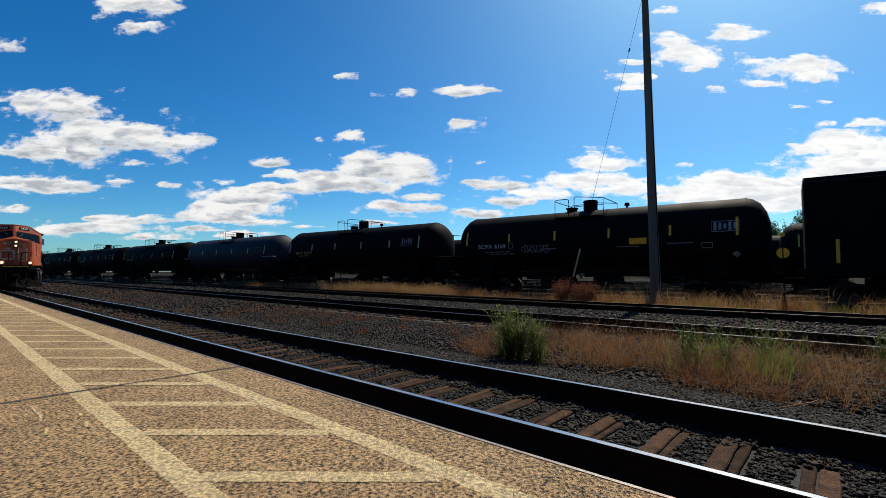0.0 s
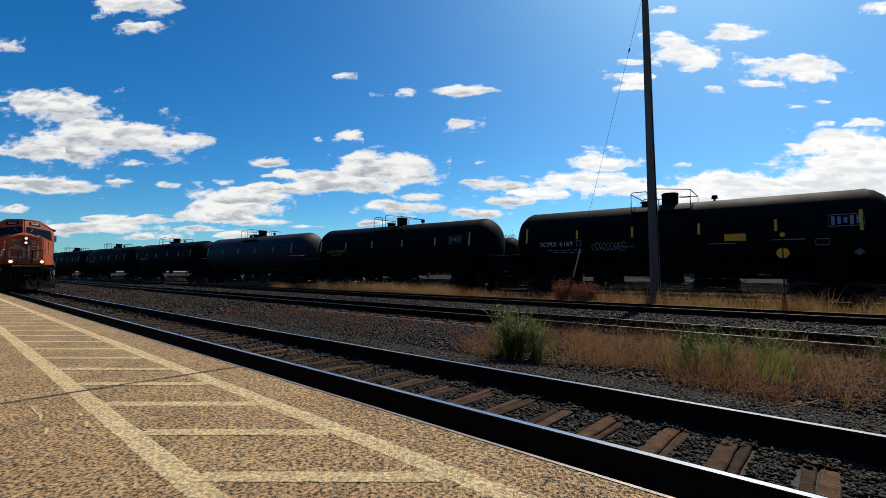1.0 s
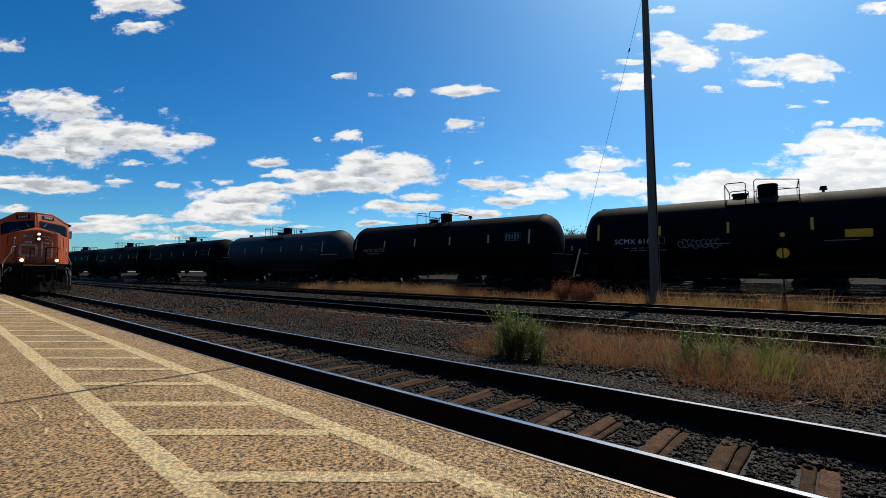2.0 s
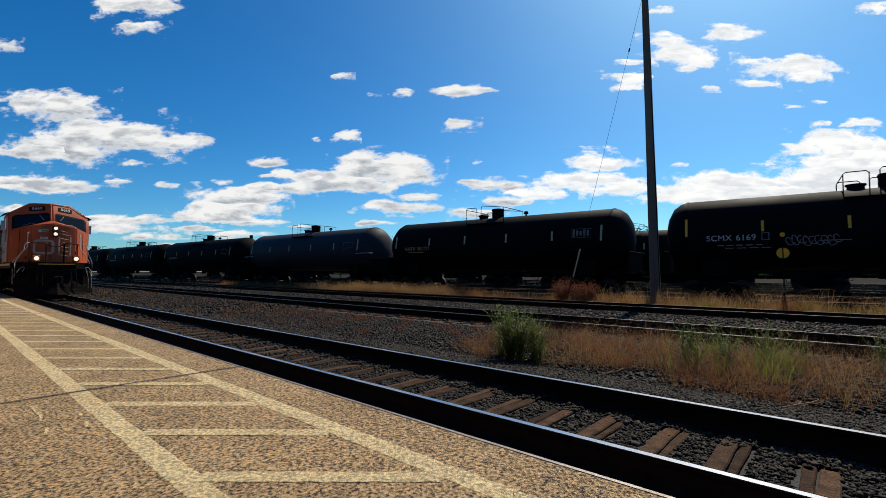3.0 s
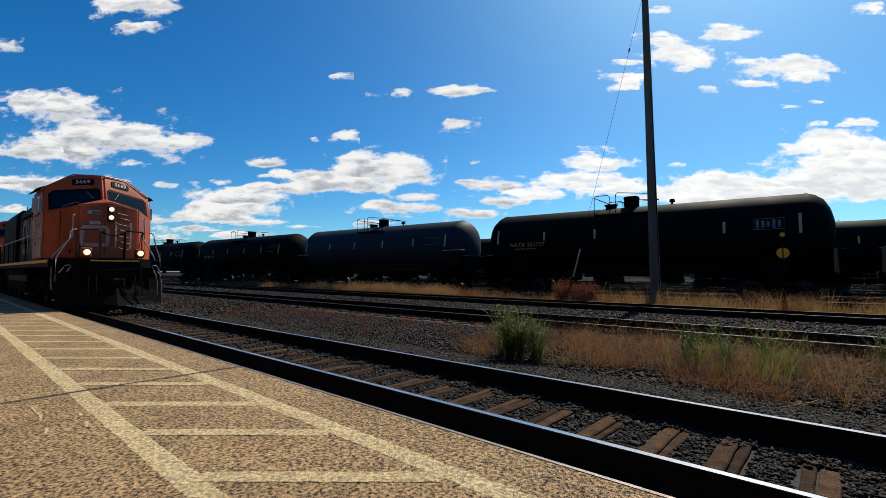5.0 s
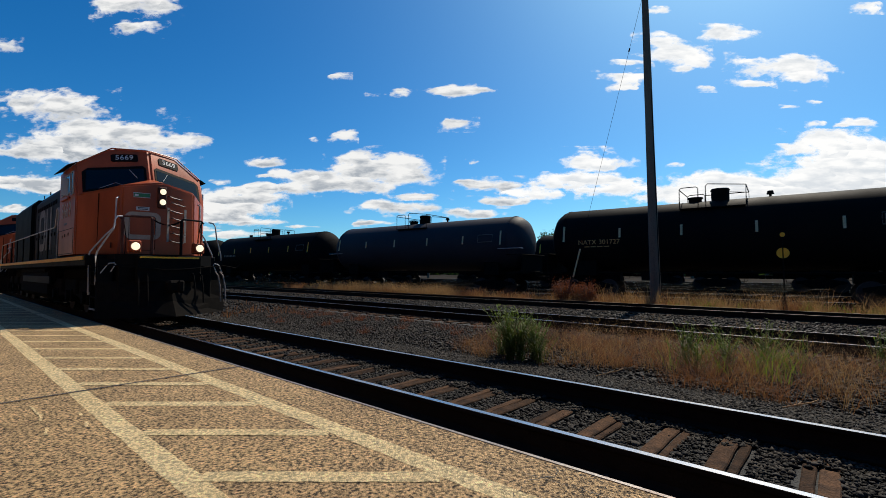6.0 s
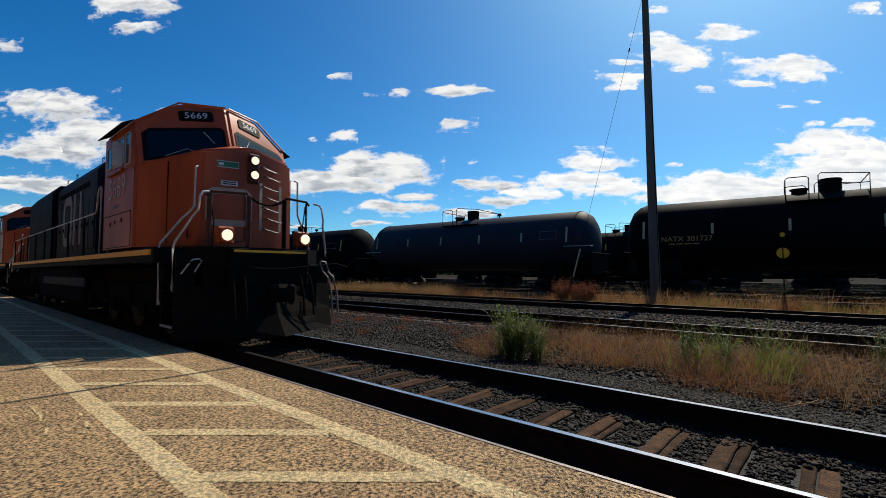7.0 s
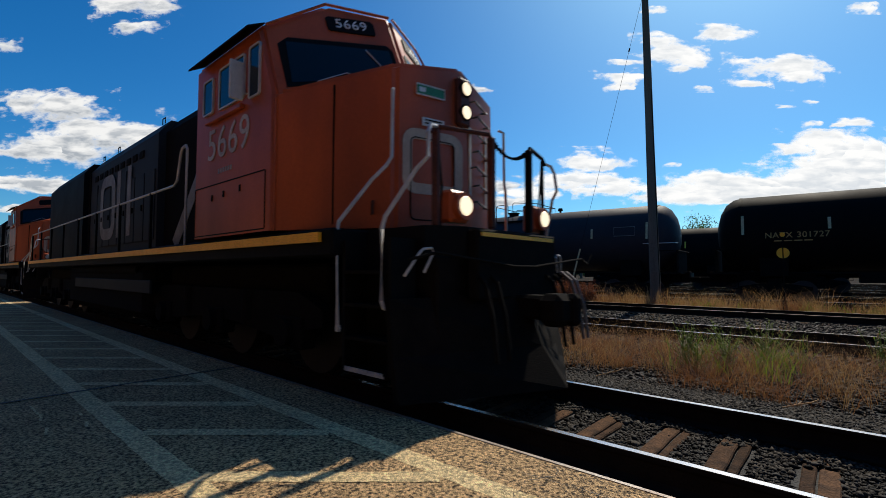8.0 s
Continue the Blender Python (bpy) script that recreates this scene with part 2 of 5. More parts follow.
bm = bmesh.new()
xs = [-4200, -400, -80, -30, -12, 0, 8, 25, 90, 400, 4200]
ys = [-4200, -400, -60, -2, 2.2, 2.6, 5.6, 6.6, 9.2, 12.4, 13.4, 15.6, 18.4, 20.0, 40, 90, 400, 4200]
zof = {-60: -0.26, 2.2: -0.217, 2.6: -0.217, 5.6: -0.217, 6.6: -0.33, 9.2: -0.217, 12.4: -0.217, 13.4: -0.28, 15.6: -0.217, 18.4: -0.23, 20.0: -0.33, 40: -0.36}
grid = [[bm.verts.new((x, y, zof.get(y, -0.26 if y < 20 else -0.36))) for x in xs] for y in ys]
for j in range(len(ys) - 1):
    for i in range(len(xs) - 1):
        f = bm.faces.new((grid[j][i], grid[j][i + 1], grid[j + 1][i + 1], grid[j + 1][i]))
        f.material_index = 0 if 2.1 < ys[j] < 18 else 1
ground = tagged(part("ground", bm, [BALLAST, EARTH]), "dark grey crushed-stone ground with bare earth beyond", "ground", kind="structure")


def rail_profile(y, side_z=0.0):
    h = [(0.036, 0.0), (0.036, -0.03), (0.02, -0.042), (0.008, -0.055), (0.008, -0.16), (0.03, -0.175), (0.07, -0.188), (0.07, -0.2)]
    left = [(-a, b) for a, b in h[::-1]]
    return [(y + a, side_z + b) for a, b in h + left]


def track(name, label, matrix, x0, x1):
    top = tagged(empty(name, matrix), label, "railway track", kind="structure")
    for s in (-0.752, 0.752):
        bm = bmesh.new()
        prof = rail_profile(s)
        loft(bm, [[(x, y, z) for y, z in prof] for x in (x0, x1)])
        part("rail", bm, RAIL_STEEL, top)
        part("rail_head", boxed(x0, x1, s - 0.031, s + 0.022, -0.004, 0.002), RAIL_HEAD, top, "polished steel running surface")
    return top


def ties(top, x0, x1, step, seed):
    rnd = random.Random(seed)
    shapes = []
    for k in range(4):
        # a split along the grain parts each old tie in two
        bm = bmesh.new()
        c = rnd.uniform(-0.03, 0.03)
        n = 9
        for lo, hi in ((-0.105, c - 0.006), (c + 0.006, 0.105)):
            rings = []
            for i in range(n):
                y = -1.28 + 2.56 * i / (n - 1)
                a, b = lo + rnd.uniform(-0.006, 0.006), hi + rnd.uniform(-0.006, 0.006)
                z = rnd.uniform(-0.008, 0.004)
                rings.append([(a, y, -0.16), (a, y, z - 0.01), (a + 0.01, y, z), (b - 0.008, y, z), (b, y, z - 0.01), (b, y, -0.16)])
            loft(bm, rings)
        me = bpy.data.meshes.new("tie")
        bm.to_mesh(me)
        bm.free()
        me.materials.append(TIE)
        shapes.append(me)
    x = x0
    while x < x1:
        ob = new("tie", rnd.choice(shapes))
        ob.parent = top
        ob.matrix_basis = pose(x + rnd.uniform(-0.03, 0.03), rnd.uniform(-0.05, 0.05), -0.19 + rnd.uniform(-0.006, 0.006), 0, 0, rnd.uniform(-1.5, 1.5))
        x += step


track_1 = track("track_1", "main line with rust-brown rails on worn wooden ties", pose(0, TRACK_1, 0), -600, 60)
track_2 = track("track_2", "second line of dark rails in ballast beside weeds", pose(0, TRACK_2, 0), -600, 80)
track_3 = track("track_3", "third line of dark rails edged by dry grass", pose(0, TRACK_3, 0), -600, 80)
yard_tracks = []
for k, gap in enumerate((0.0, 6.3, 13.9, 19.6, 25.8, 32.5, 40.3)):
    yard_tracks.append(track("yard_track_%d" % (k + 1), "yard line of dull rails in dark gravel", pose(0, YARD_0 + gap, YARD_Z, 0, 0, SLANT_DEG), -200, 130))


# ---- platform ----
platform = tagged(empty("platform"), "low station platform of worn exposed-aggregate concrete", "platform", kind="structure")
joints = [-90.0, -50.8, -28.2, -17.0, -5.7, 5.6, 30.0]
for a, b in zip(joints, joints[1:]):
    part("slab", boxed(a + 0.02, b - 0.02, -14.0, EDGE_Y - 0.03, -0.3, PLATFORM_Z, bevel=0.006), CONCRETE, platform)
    part("edge_strip", boxed(a + 0.02, b - 0.02, EDGE_Y - 0.028, EDGE_Y, -0.3, PLATFORM_Z + 0.003), EDGE, platform, "narrow weathered edge strip")
part("joint_filler", boxed(-90, 30, -14.0, EDGE_Y - 0.035, -0.3, PLATFORM_Z - 0.08), GAP, platform)

LINE_Z = PLATFORM_Z + 0.002


def ragged_strip(p, q, width, rnd, step=0.06, lift=0.0):
    """A painted band with slightly worn edges, from p to q on the platform."""
    p, q = Vector((*p, LINE_Z + lift)), Vector((*q, LINE_Z + lift))
    n = max(2, min(400, int((q - p).length / step)))
    side = Vector((-(q - p).y, (q - p).x, 0)).normalized() * width / 2
    vs, fs = [], []
    for i in range(n + 1):
        c = p.lerp(q, i / n)
        vs += [tuple(c - side * rnd.uniform(0.9, 1.06)), tuple(c + side * rnd.uniform(0.9, 1.06))]
        if i:
            k = 2 * i
            fs.append((k - 2, k, k + 1, k - 1))
    return vs, fs


rnd = random.Random(11)
for y, w in ((1.013, 0.155), (2.075, 0.16)):
    for a, b in zip(joints, joints[1:]):
        v, f = ragged_strip((a + 0.012, y), (b - 0.012, y), w, rnd, step=0.08 if a > -15 else 0.5)
        slab_mesh("painted_line", v, f, PAINT_LINE, platform, "worn pale yellow painted line")
for k in range(-6, 62):
    x = -2.83 - 1.09 * k
    v, f = ragged_strip((x, 1.083), (x + 1.03, 1.995), 0.13, rnd, step=0.06 if k < 10 else 0.4, lift=0.0016)
    slab_mesh("painted_hatch", v, f, PAINT_LINE, platform, "worn pale yellow diagonal stripe")

for x in joints[1:-1]:
    v, f = ragged_strip((x, -6.5), (x, EDGE_Y - 0.02), 0.045, rnd, step=0.1, lift=0.004)
    slab_mesh("expansion_joint", v, f, GAP, platform, "dark tar-filled joint")


# ---- freight cars ----
def truck_parts(top, x, gauge_r=0.42, base=0.88, wide=0.95):
    """A two-axle freight truck under a car: side frames, bolster, and its wheelsets."""
    for s in (-1, 1):
        bm = bmesh.new()
        prof = [(-1.15, 0.5), (-1.15, 0.62), (-0.6, 0.72), (0.6, 0.72), (1.15, 0.62), (1.15, 0.5), (0.75, 0.42), (0.45, 0.24), (-0.45, 0.24), (-0.75, 0.42)]
        loft(bm, [[(x + a, s * (wide + d), b) for a, b in prof] for d in (0.0, 0.14)])
        part("side_frame", bm, IRON, top)
    part("bolster", boxed(x - 0.22, x + 0.22, -1.1, 1.1, 0.55, 0.95, bevel=0.03), IRON, top)
    sets = []
    for d in (-base, base):
        bm = bmesh.new()
        rod(bm, (0, -1.05, 0), (0, 1.05, 0), 0.08)
        for s in (-1, 1):
            rod(bm, (0, s * 0.69, 0), (0, s * 0.82, 0), gauge_r, seg=28)
            rod(bm, (0, s * 0.66, 0), (0, s * 0.69, 0), gauge_r + 0.025, seg=28)
        w = part("wheelset", bm, WHEEL, top, "worn steel wheels on an axle", smooth=True)
        w.matrix_basis = pose(x + d, 0, gauge_r)
        sets.append(w)
    return sets


def enlarge(top, k):
    """Brings a car to its full size; the wheelsets and truck frames keep the track's gauge."""
    for ob in top.children:
        wide = 1.0 if ob.name.split(".")[0] in ("wheelset", "side_frame", "bolster") else k
        m = ob.matrix_basis.copy()
        m.translation = Vector((m.translation.x * k, m.translation.y * wide, m.translation.z * k))
        ob.data.transform(Matrix.Diagonal((k, wide, k, 1)))
        ob.matrix_basis = m


def tank_car(name, label, paint, half=7.35, radius=1.5, zc=2.75, hatch=0.0, strips=(), fittings="box", strip_paint=YELLOW):
    top = tagged(empty(name), label, "tank car", group="tank cars of the freight train")
    prof = [(-half, 0.0), (-half + 0.03, 0.45), (-half + 0.14, 0.88), (-half + 0.34, 1.24), (-half + 0.6, 1.43), (-half + 0.85, radius)]
    prof += [(-half / 3, radius), (half / 3, radius)] + [(-a, b) for a, b in prof[::-1]]
    bm = bmesh.new()
    seg = 56
    rings = [[(a, max(b, 0.01) * math.cos(2 * math.pi * k / seg), zc + max(b, 0.01) * math.sin(2 * math.pi * k / seg)) for k in range(seg)] for a, b in prof]
    loft(bm, rings)
    part("tank", bm, paint, top, smooth=True)
    for s in (-1, 1):
        # weld and jacket bands round the shell
        bm = bmesh.new()
        ring = [[(s * (half - 0.86) + d, (radius + e) * math.cos(2 * math.pi * k / seg), zc + (radius + e) * math.sin(2 * math.pi * k / seg)) for k in range(seg)] for d, e in ((-0.05, 0.0), (-0.05, 0.012), (0.05, 0.012), (0.05, 0.0))]
        loft(bm, ring, caps=False)
        part("jacket_band", bm, paint, top, smooth=True)
        # stub sill, draft gear and end platform
        part("stub_sill", boxed(min(s * (half - 3.2), s * (half + 0.35)), max(s * (half - 3.2), s * (half + 0.35)), -0.26, 0.26, 0.75, 1.2, bevel=0.02), IRON, top)
        part("coupler", boxed(min(s * (half + 0.35), s * (half + 0.72)), max(s * (half + 0.35), s * (half + 0.72)), -0.12, 0.12, 0.74, 0.98, bevel=0.04), IRON, top)
        part("head_shield", boxed(min(s * (half + 0.0), s * (half + 0.05)), max(s * (half + 0.0), s * (half + 0.05)), -1.25, 1.25, 1.1, 2.1, bevel=0.01), IRON, top)
        bm = bmesh.new()
        for y in (-1.4, 1.4):
            tube(bm, [(s * (half - 0.75), y, 1.15), (s * (half + 0.1), y, 1.15), (s * (half + 0.1), y, 2.1), (s * (half - 0.75), y * 1.03, 2.1)], 0.022, 6)
            tube(bm, [(s * (half - 0.75), y, 0.55), (s * (half - 0.75), y, 1.15), (s * (half - 0.3), y, 1.15), (s * (half - 0.3), y, 0.55), (s * (half - 0.75), y, 0.55)], 0.022, 6)
        tube(bm, [(s * (half + 0.1), -1.4, 2.1), (s * (half + 0.1), 1.4, 2.1)], 0.022, 6)
        box(bm, min(s * (half - 0.8), s * (half + 0.2)), max(s * (half - 0.8), s * (half + 0.2)), -1.42, 1.42, 1.1, 1.16)
        part("end_platform", bm, IRON, top, "end platform with grab irons")
        bm = boxed(s * (half - 1.9) - 0.45, s * (half - 1.9) + 0.45, -1.1, 1.1, 1.0, 1.75, bevel=0.03)
        part("saddle", bm, IRON, top)
        if paint != TANK_GREY:
            continue
        bm = tube(bmesh.new(), [(s * (half - 1.25), -1.5, 2.42), (s * (half - 1.2), -1.57, 2.42), (s * (half + 0.02), -1.57, 2.42), (s * (half + 0.06), -1.5, 2.42), (s * (half + 0.06), -1.2, 2.42)], 0.02, 6)
        part("end_handrail", bm, CHROME, top, "pale handrail round the tank end", smooth=True)
    # top fittings: protective housing, valve, walkway and railing
    zt = zc + radius
    if fittings == "box":
        bm = bmesh.new()
        rod(bm, (hatch, 0, zt - 0.05), (hatch, 0, zt + 0.42), 0.34, 0.34, 20)
        rod(bm, (hatch, 0, zt + 0.42), (hatch, 0, zt + 0.5), 0.37, 0.33, 20)
        part("valve_housing", bm, IRON, top, smooth=True)
        bm = bmesh.new()
        rod(bm, (hatch - 0.95, 0, zt - 0.05), (hatch - 0.95, 0, zt + 0.14), 0.26, 0.26, 18)
        rod(bm, (hatch - 0.95, 0, zt + 0.14), (hatch - 0.95, 0, zt + 0.2), 0.31, 0.31, 18)
        part("manway", bm, IRON, top, smooth=True)
    bm = bmesh.new()
    for s in (-1, 1):
        box(bm, hatch - 1.4, hatch + 0.95, s * 0.95 - 0.25, s * 0.95 + 0.25, zt - 0.42, zt - 0.38)
    part("walkway", bm, IRON, top)
    bm = bmesh.new()
    for s in (-1.15, 1.15):
        tube(bm, [(hatch - 1.4, s, zt - 0.4), (hatch - 1.4, s, zt + 0.44), (hatch - 1.32, s, zt + 0.5), (hatch - 0.78, s, zt + 0.5), (hatch - 0.7, s, zt + 0.44), (hatch - 0.7, s, zt - 0.4)], 0.02, 6)
        tube(bm, [(hatch - 0.42, s, zt - 0.4), (hatch - 0.42, s, zt + 0.5), (hatch - 0.34, s, zt + 0.58), (hatch + 0.98, s, zt + 0.42), (hatch + 0.98, s, zt - 0.4)], 0.02, 6)
        tube(bm, [(hatch - 0.42, s, zt + 0.1), (hatch + 0.98, s, zt + 0.1)], 0.016, 6)
    for x in (-1.4, 0.98):
        tube(bm, [(hatch + x, -1.15, zt + 0.42), (hatch + x, 1.15, zt + 0.42)], 0.02, 6)
    part("railing", bm, IRON, top, "safety railing of bent bars")
    bm = bmesh.new()
    rod(bm, (hatch + 1.75, 0, zt - 0.03), (hatch + 1.75, 0, zt + 0.1), 0.05)
    rod(bm, (hatch + 1.75, 0, zt + 0.1), (hatch + 1.75, 0, zt + 0.24), 0.13, 0.1, 12)
    part("vent", bm, IRON, top, smooth=True)
    bm = bmesh.new()
    rod(bm, (-5.6, -1.0, 1.15), (5.6, -1.0, 1.15), 0.03, seg=8)
    rod(bm, (-1.2, 0, 1.0), (-1.2, 0, 1.3), 0.2, seg=12)
    box(bm, -3.0, -2.2, -1.1, -0.7, 0.8, 1.2)
    part("brake_rigging", bm, IRON, top)
    for x, z, h in strips:
        y = -math.sqrt(max(0.01, radius ** 2 - (z - zc) ** 2)) - 0.012
        ang = math.degrees(math.atan2(z - zc, -y))
        ob = part("reflector", boxed(-0.045, 0.045, -0.006, 0.006, -h / 2, h / 2), strip_paint, top, "yellow reflective strip" if strip_paint == YELLOW else "pale reflective strip")
        ob.matrix_basis = pose(x, y, z, -ang)
    sets = []
    for x in (-half + 1.9, half - 1.9):
        sets += truck_parts(top, x)
    return top, sets


def side_mark(top, x, z, radius=1.5, zc=2.75, out=0.012):
    """Pose of a mark lying on the shell's near side."""
    y = -math.sqrt(max(0.01, radius ** 2 - (z - zc) ** 2)) - out
    ang = math.degrees(math.atan2(z - zc, -y))
    return pose(x, y, z, 90 - ang)


STRIPS = ((-6.4, 3.0, 0.75), (-3.8, 2.95, 0.42), (-1.3, 2.95, 0.45), (1.3, 2.95, 0.45), (3.85, 2.95, 0.45), (6.25, 3.0, 0.75))
PITCH_M, TRAIN_X0, TRAIN_V = 18.01, -10.808, 4.039
freight = []
specs = [("black tank car with white reporting marks and graffiti", TANK_BLACK), ("black tank car with ochre reporting marks", TANK_BLACK), ("faded dark grey tank car in a moving freight train", TANK_GREY),
         ("dark tank car in a moving freight train", TANK_BLACK), ("dark tank car far down the moving train", TANK_BLACK)]
for i in range(11):
    label, paint = specs[min(i, 4)]
    car, sets = tank_car("tank_car", label, paint, strips=STRIPS, strip_paint=PALE if i in (1, 2) else YELLOW)
    freight.append((car, sets, -PITCH_M * i))


# ---- locomotives ----
def face_x(y, z):
    """The raked, slightly pointed front of the cab: its x at a height and offset."""
    return -1.95 + 0.4375 * (1.52 - abs(y)) - 0.4125 * (z - 3.2)


def nose_x(y):
    return -0.57 - 0.24 * abs(y)


def sheet(points, thick, outward):
    """A thin plate over a polygon, raised along outward."""
    bm = bmesh.new()
    o = Vector(outward).normalized() * thick
    a = [bm.verts.new(Vector(p)) for p in points]
    b = [bm.verts.new(Vector(p) + o) for p in points]
    bm.faces.new(b)
    bm.faces.new(a[::-1])
    for i in range(len(a)):
        j = (i + 1) % len(a)
        bm.faces.new((a[i], a[j], b[j], b[i]))
    bmesh.ops.recalc_face_normals(bm, faces=bm.faces)
    return bm


def band(bm, pts, width, thick, lift=0.0, axes=((1, 0, 0), (0, 0, 1)), origin=(0, 0, 0), normal=(0, -1, 0), closed=False):
    """A flat painted band along a line of (u, v) points in a plane."""
    U, V, O, N = Vector(axes[0]), Vector(axes[1]), Vector(origin), Vector(normal).normalized()
    pts = [Vector(p) for p in pts]
    n = len(pts)
    rows = []
    for i, p in enumerate(pts):
        a, b = (pts[(i - 1) % n], pts[(i + 1) % n]) if closed else (pts[max(i - 1, 0)], pts[min(i + 1, n - 1)])
        d = (b - a).normalized()
        s = Vector((-d.y, d.x)) * width / 2
        rows.append([bm.verts.new(O + U * q.x + V * q.y + N * (lift + e)) for q in (p - s, p + s) for e in (0, thick)])
    idx = list(range(n)) + ([0] if closed else [])
    for i, j in zip(idx, idx[1:]):
        a, b = rows[i], rows[j]
        for k, m in ((1, 3), (0, 1), (2, 3)):
            bm.faces.new((a[k], a[m], b[m], b[k]))
    bmesh.ops.recalc_face_normals(bm, faces=bm.faces)
    return bm


def rounded(x0, x1, z0, z1, r, n=4):
    out = []
    for cx, cz, a0 in ((x1 - r, z1 - r, 0), (x0 + r, z1 - r, 90), (x0 + r, z0 + r, 180), (x1 - r, z0 + r, 270)):
        for k in range(n + 1):
            a = radians(a0 + 90 * k / n)
            out.append((cx + r * math.cos(a), cz + r * math.sin(a)))
    return out


def locomotive(numbered):
    top = empty("locomotive")
    sets = []
    # cab shell
    cab_pts = [(-1.55, 1.65), (-1.55, 3.2), (-1.55, 4.02), (-0.75, 4.56), (0, 4.6), (0.75, 4.56), (1.55, 4.02), (1.55, 3.2), (1.55, 1.65)]
    bm = bmesh.new()
    back = [bm.verts.new((-4.15, y, z)) for y, z in cab_pts]
    front = [bm.verts.new((face_x(y, max(z, 3.2)), y, z)) for y, z in cab_pts]
    mid = bm.verts.new((face_x(0, 3.2), 0, 3.2))
    low = bm.verts.new((face_x(0, 3.2), 0, 1.65))
    for i in range(len(cab_pts) - 1):
        bm.faces.new((back[i], back[i + 1], front[i + 1], front[i]))
    bm.faces.new(back)
    bm.faces.new((front[1], front[2], front[3], front[4], mid))
    bm.faces.new((mid, front[4], front[5], front[6], front[7]))
    bm.faces.new((front[0], front[1], mid, low))
    bm.faces.new((low, mid, front[7], front[8]))
    bmesh.ops.recalc_face_normals(bm, faces=bm.faces)
    bmesh.ops.bevel(bm, geom=[e for e in bm.edges if not e.is_boundary and e.calc_face_angle(0) > 0.4], offset=0.05, segments=2, affect="EDGES")
    cab = part("cab", bm, RED, top, "orange-red cab with raked windscreens", smooth=True)
    # nose
    bm = bmesh.new()
    base = [(-0.57, 0), (-0.777, -0.864), (-1.95, -1.53), (-2.0, -1.53), (-2.0, 1.53), (-1.95, 1.53), (-0.777, 0.864)]
    tops = [(-0.59, 0, 3.52), (-0.785, -0.84, 3.37), (-1.95, -1.53, 3.17), (-2.0, -1.53, 3.19), (-2.0, 1.53, 3.19), (-1.95, 1.53, 3.17), (-0.785, 0.84, 3.37)]
    a = [bm.verts.new((x, y, 1.65)) for x, y in base]
    b = [bm.verts.new(p) for p in tops]
    ridge = bm.verts.new((-1.45, 0, 3.72))
    for i in range(7):
        j = (i + 1) % 7
        bm.faces.new((a[i], a[j], b[j], b[i]))
        bm.faces.new((b[i], b[j], ridge))
    bmesh.ops.recalc_face_normals(bm, faces=bm.faces)
    bmesh.ops.bevel(bm, geom=[e for e in bm.edges if not e.is_boundary and e.calc_face_angle(0) > 0.15], offset=0.045, segments=2, affect="EDGES")
    nose = part("nose", bm, RED, top, "orange-red tapered nose with worn paint", smooth=True)
    # near and far sides of the nose: panel seams, grab irons, door
    for s in (-1, 1):
        slope = Vector((-1.95 + 0.777, s * (1.53 - 0.864), 0)).normalized()
        face = Vector((-s * slope.y, s * slope.x, 0)) * -1
        foot = Vector((-1.36, s * 1.195, 0))
        bm = sheet([foot + slope * a + Vector((0, 0, z)) - face * 0.01 for a, z in ((-0.008, 1.7), (0.008, 1.7), (0.008, 3.18), (-0.008, 3.18))], 0.014, face)
        part("panel_seam", bm, LOCO_BLACK, nose)
        n_out = Vector((1.0, s * 0.24, 0)).normalized()
        # front half: lamps' neighbour, door frame, sign plates, ladder irons
        o = Vector((nose_x(0), 0, 0))
        u = Vector((-0.24, s * 1.0, 0)).normalized()
        bm = bmesh.new()
        if s < 0:
            band(bm, rounded(0.08, 0.74, 2.08, 2.66, 0.1), 0.115, 0.006, axes=(u, (0, 0, 1)), origin=o + n_out * 0.001, normal=n_out, closed=True)
        else:
            for c in (0.16, 0.62):
                band(bm, [(c, 1.98), (c, 2.88)], 0.06, 0.006, axes=(u, (0, 0, 1)), origin=o + n_out * 0.001, normal=n_out)
        part("nose_emblem", bm, EMBLEM, nose, "faded pale grey emblem outline")
        for k, z in enumerate((1.98, 2.18, 2.38, 2.58, 2.78, 2.98, 3.14)):
            if s > 0:
                # staggered hooked irons climb the far half of the nose
                c = 0.2 + 0.07 * (k % 2) - 0.01 * k
                e = [o + u * a + n_out * b + Vector((0, 0, z + h)) for a, b, h in ((c, 0, 0.03), (c, 0.08, 0.035), (c + 0.05, 0.085, 0.01), (c + 0.3, 0.085, -0.03), (c + 0.34, 0.08, -0.01), (c + 0.34, 0, 0.0))]
                part("ladder_iron", tube(bmesh.new(), e, 0.012, 6), RAIL_PAINT, nose)
        if s < 0:
            bm = sheet([o + u * c + Vector((0, 0, d)) for c, d in ((0.28, 3.1), (0.62, 3.1), (0.62, 3.19), (0.28, 3.19))], 0.012, n_out)
            part("nose_plate", bm, material("green_plate", (0.03, 0.2, 0.07), (0.02, 0.14, 0.05), rough=0.4), nose, "small green sign plate with pale border")
            bm = bmesh.new()
            band(bm, [(0.27, 3.09), (0.63, 3.09), (0.63, 3.2), (0.27, 3.2)], 0.012, 0.014, axes=(u, (0, 0, 1)), origin=o, normal=n_out, closed=True)
            part("plate_border", bm, WHITE, nose)
            bm = sheet([o + u * c + Vector((0, 0, d)) for c, d in ((0.52, 3.12), (0.6, 3.12), (0.6, 3.17), (0.52, 3.17))], 0.015, n_out)
            part("plate_mark", bm, WHITE, nose)
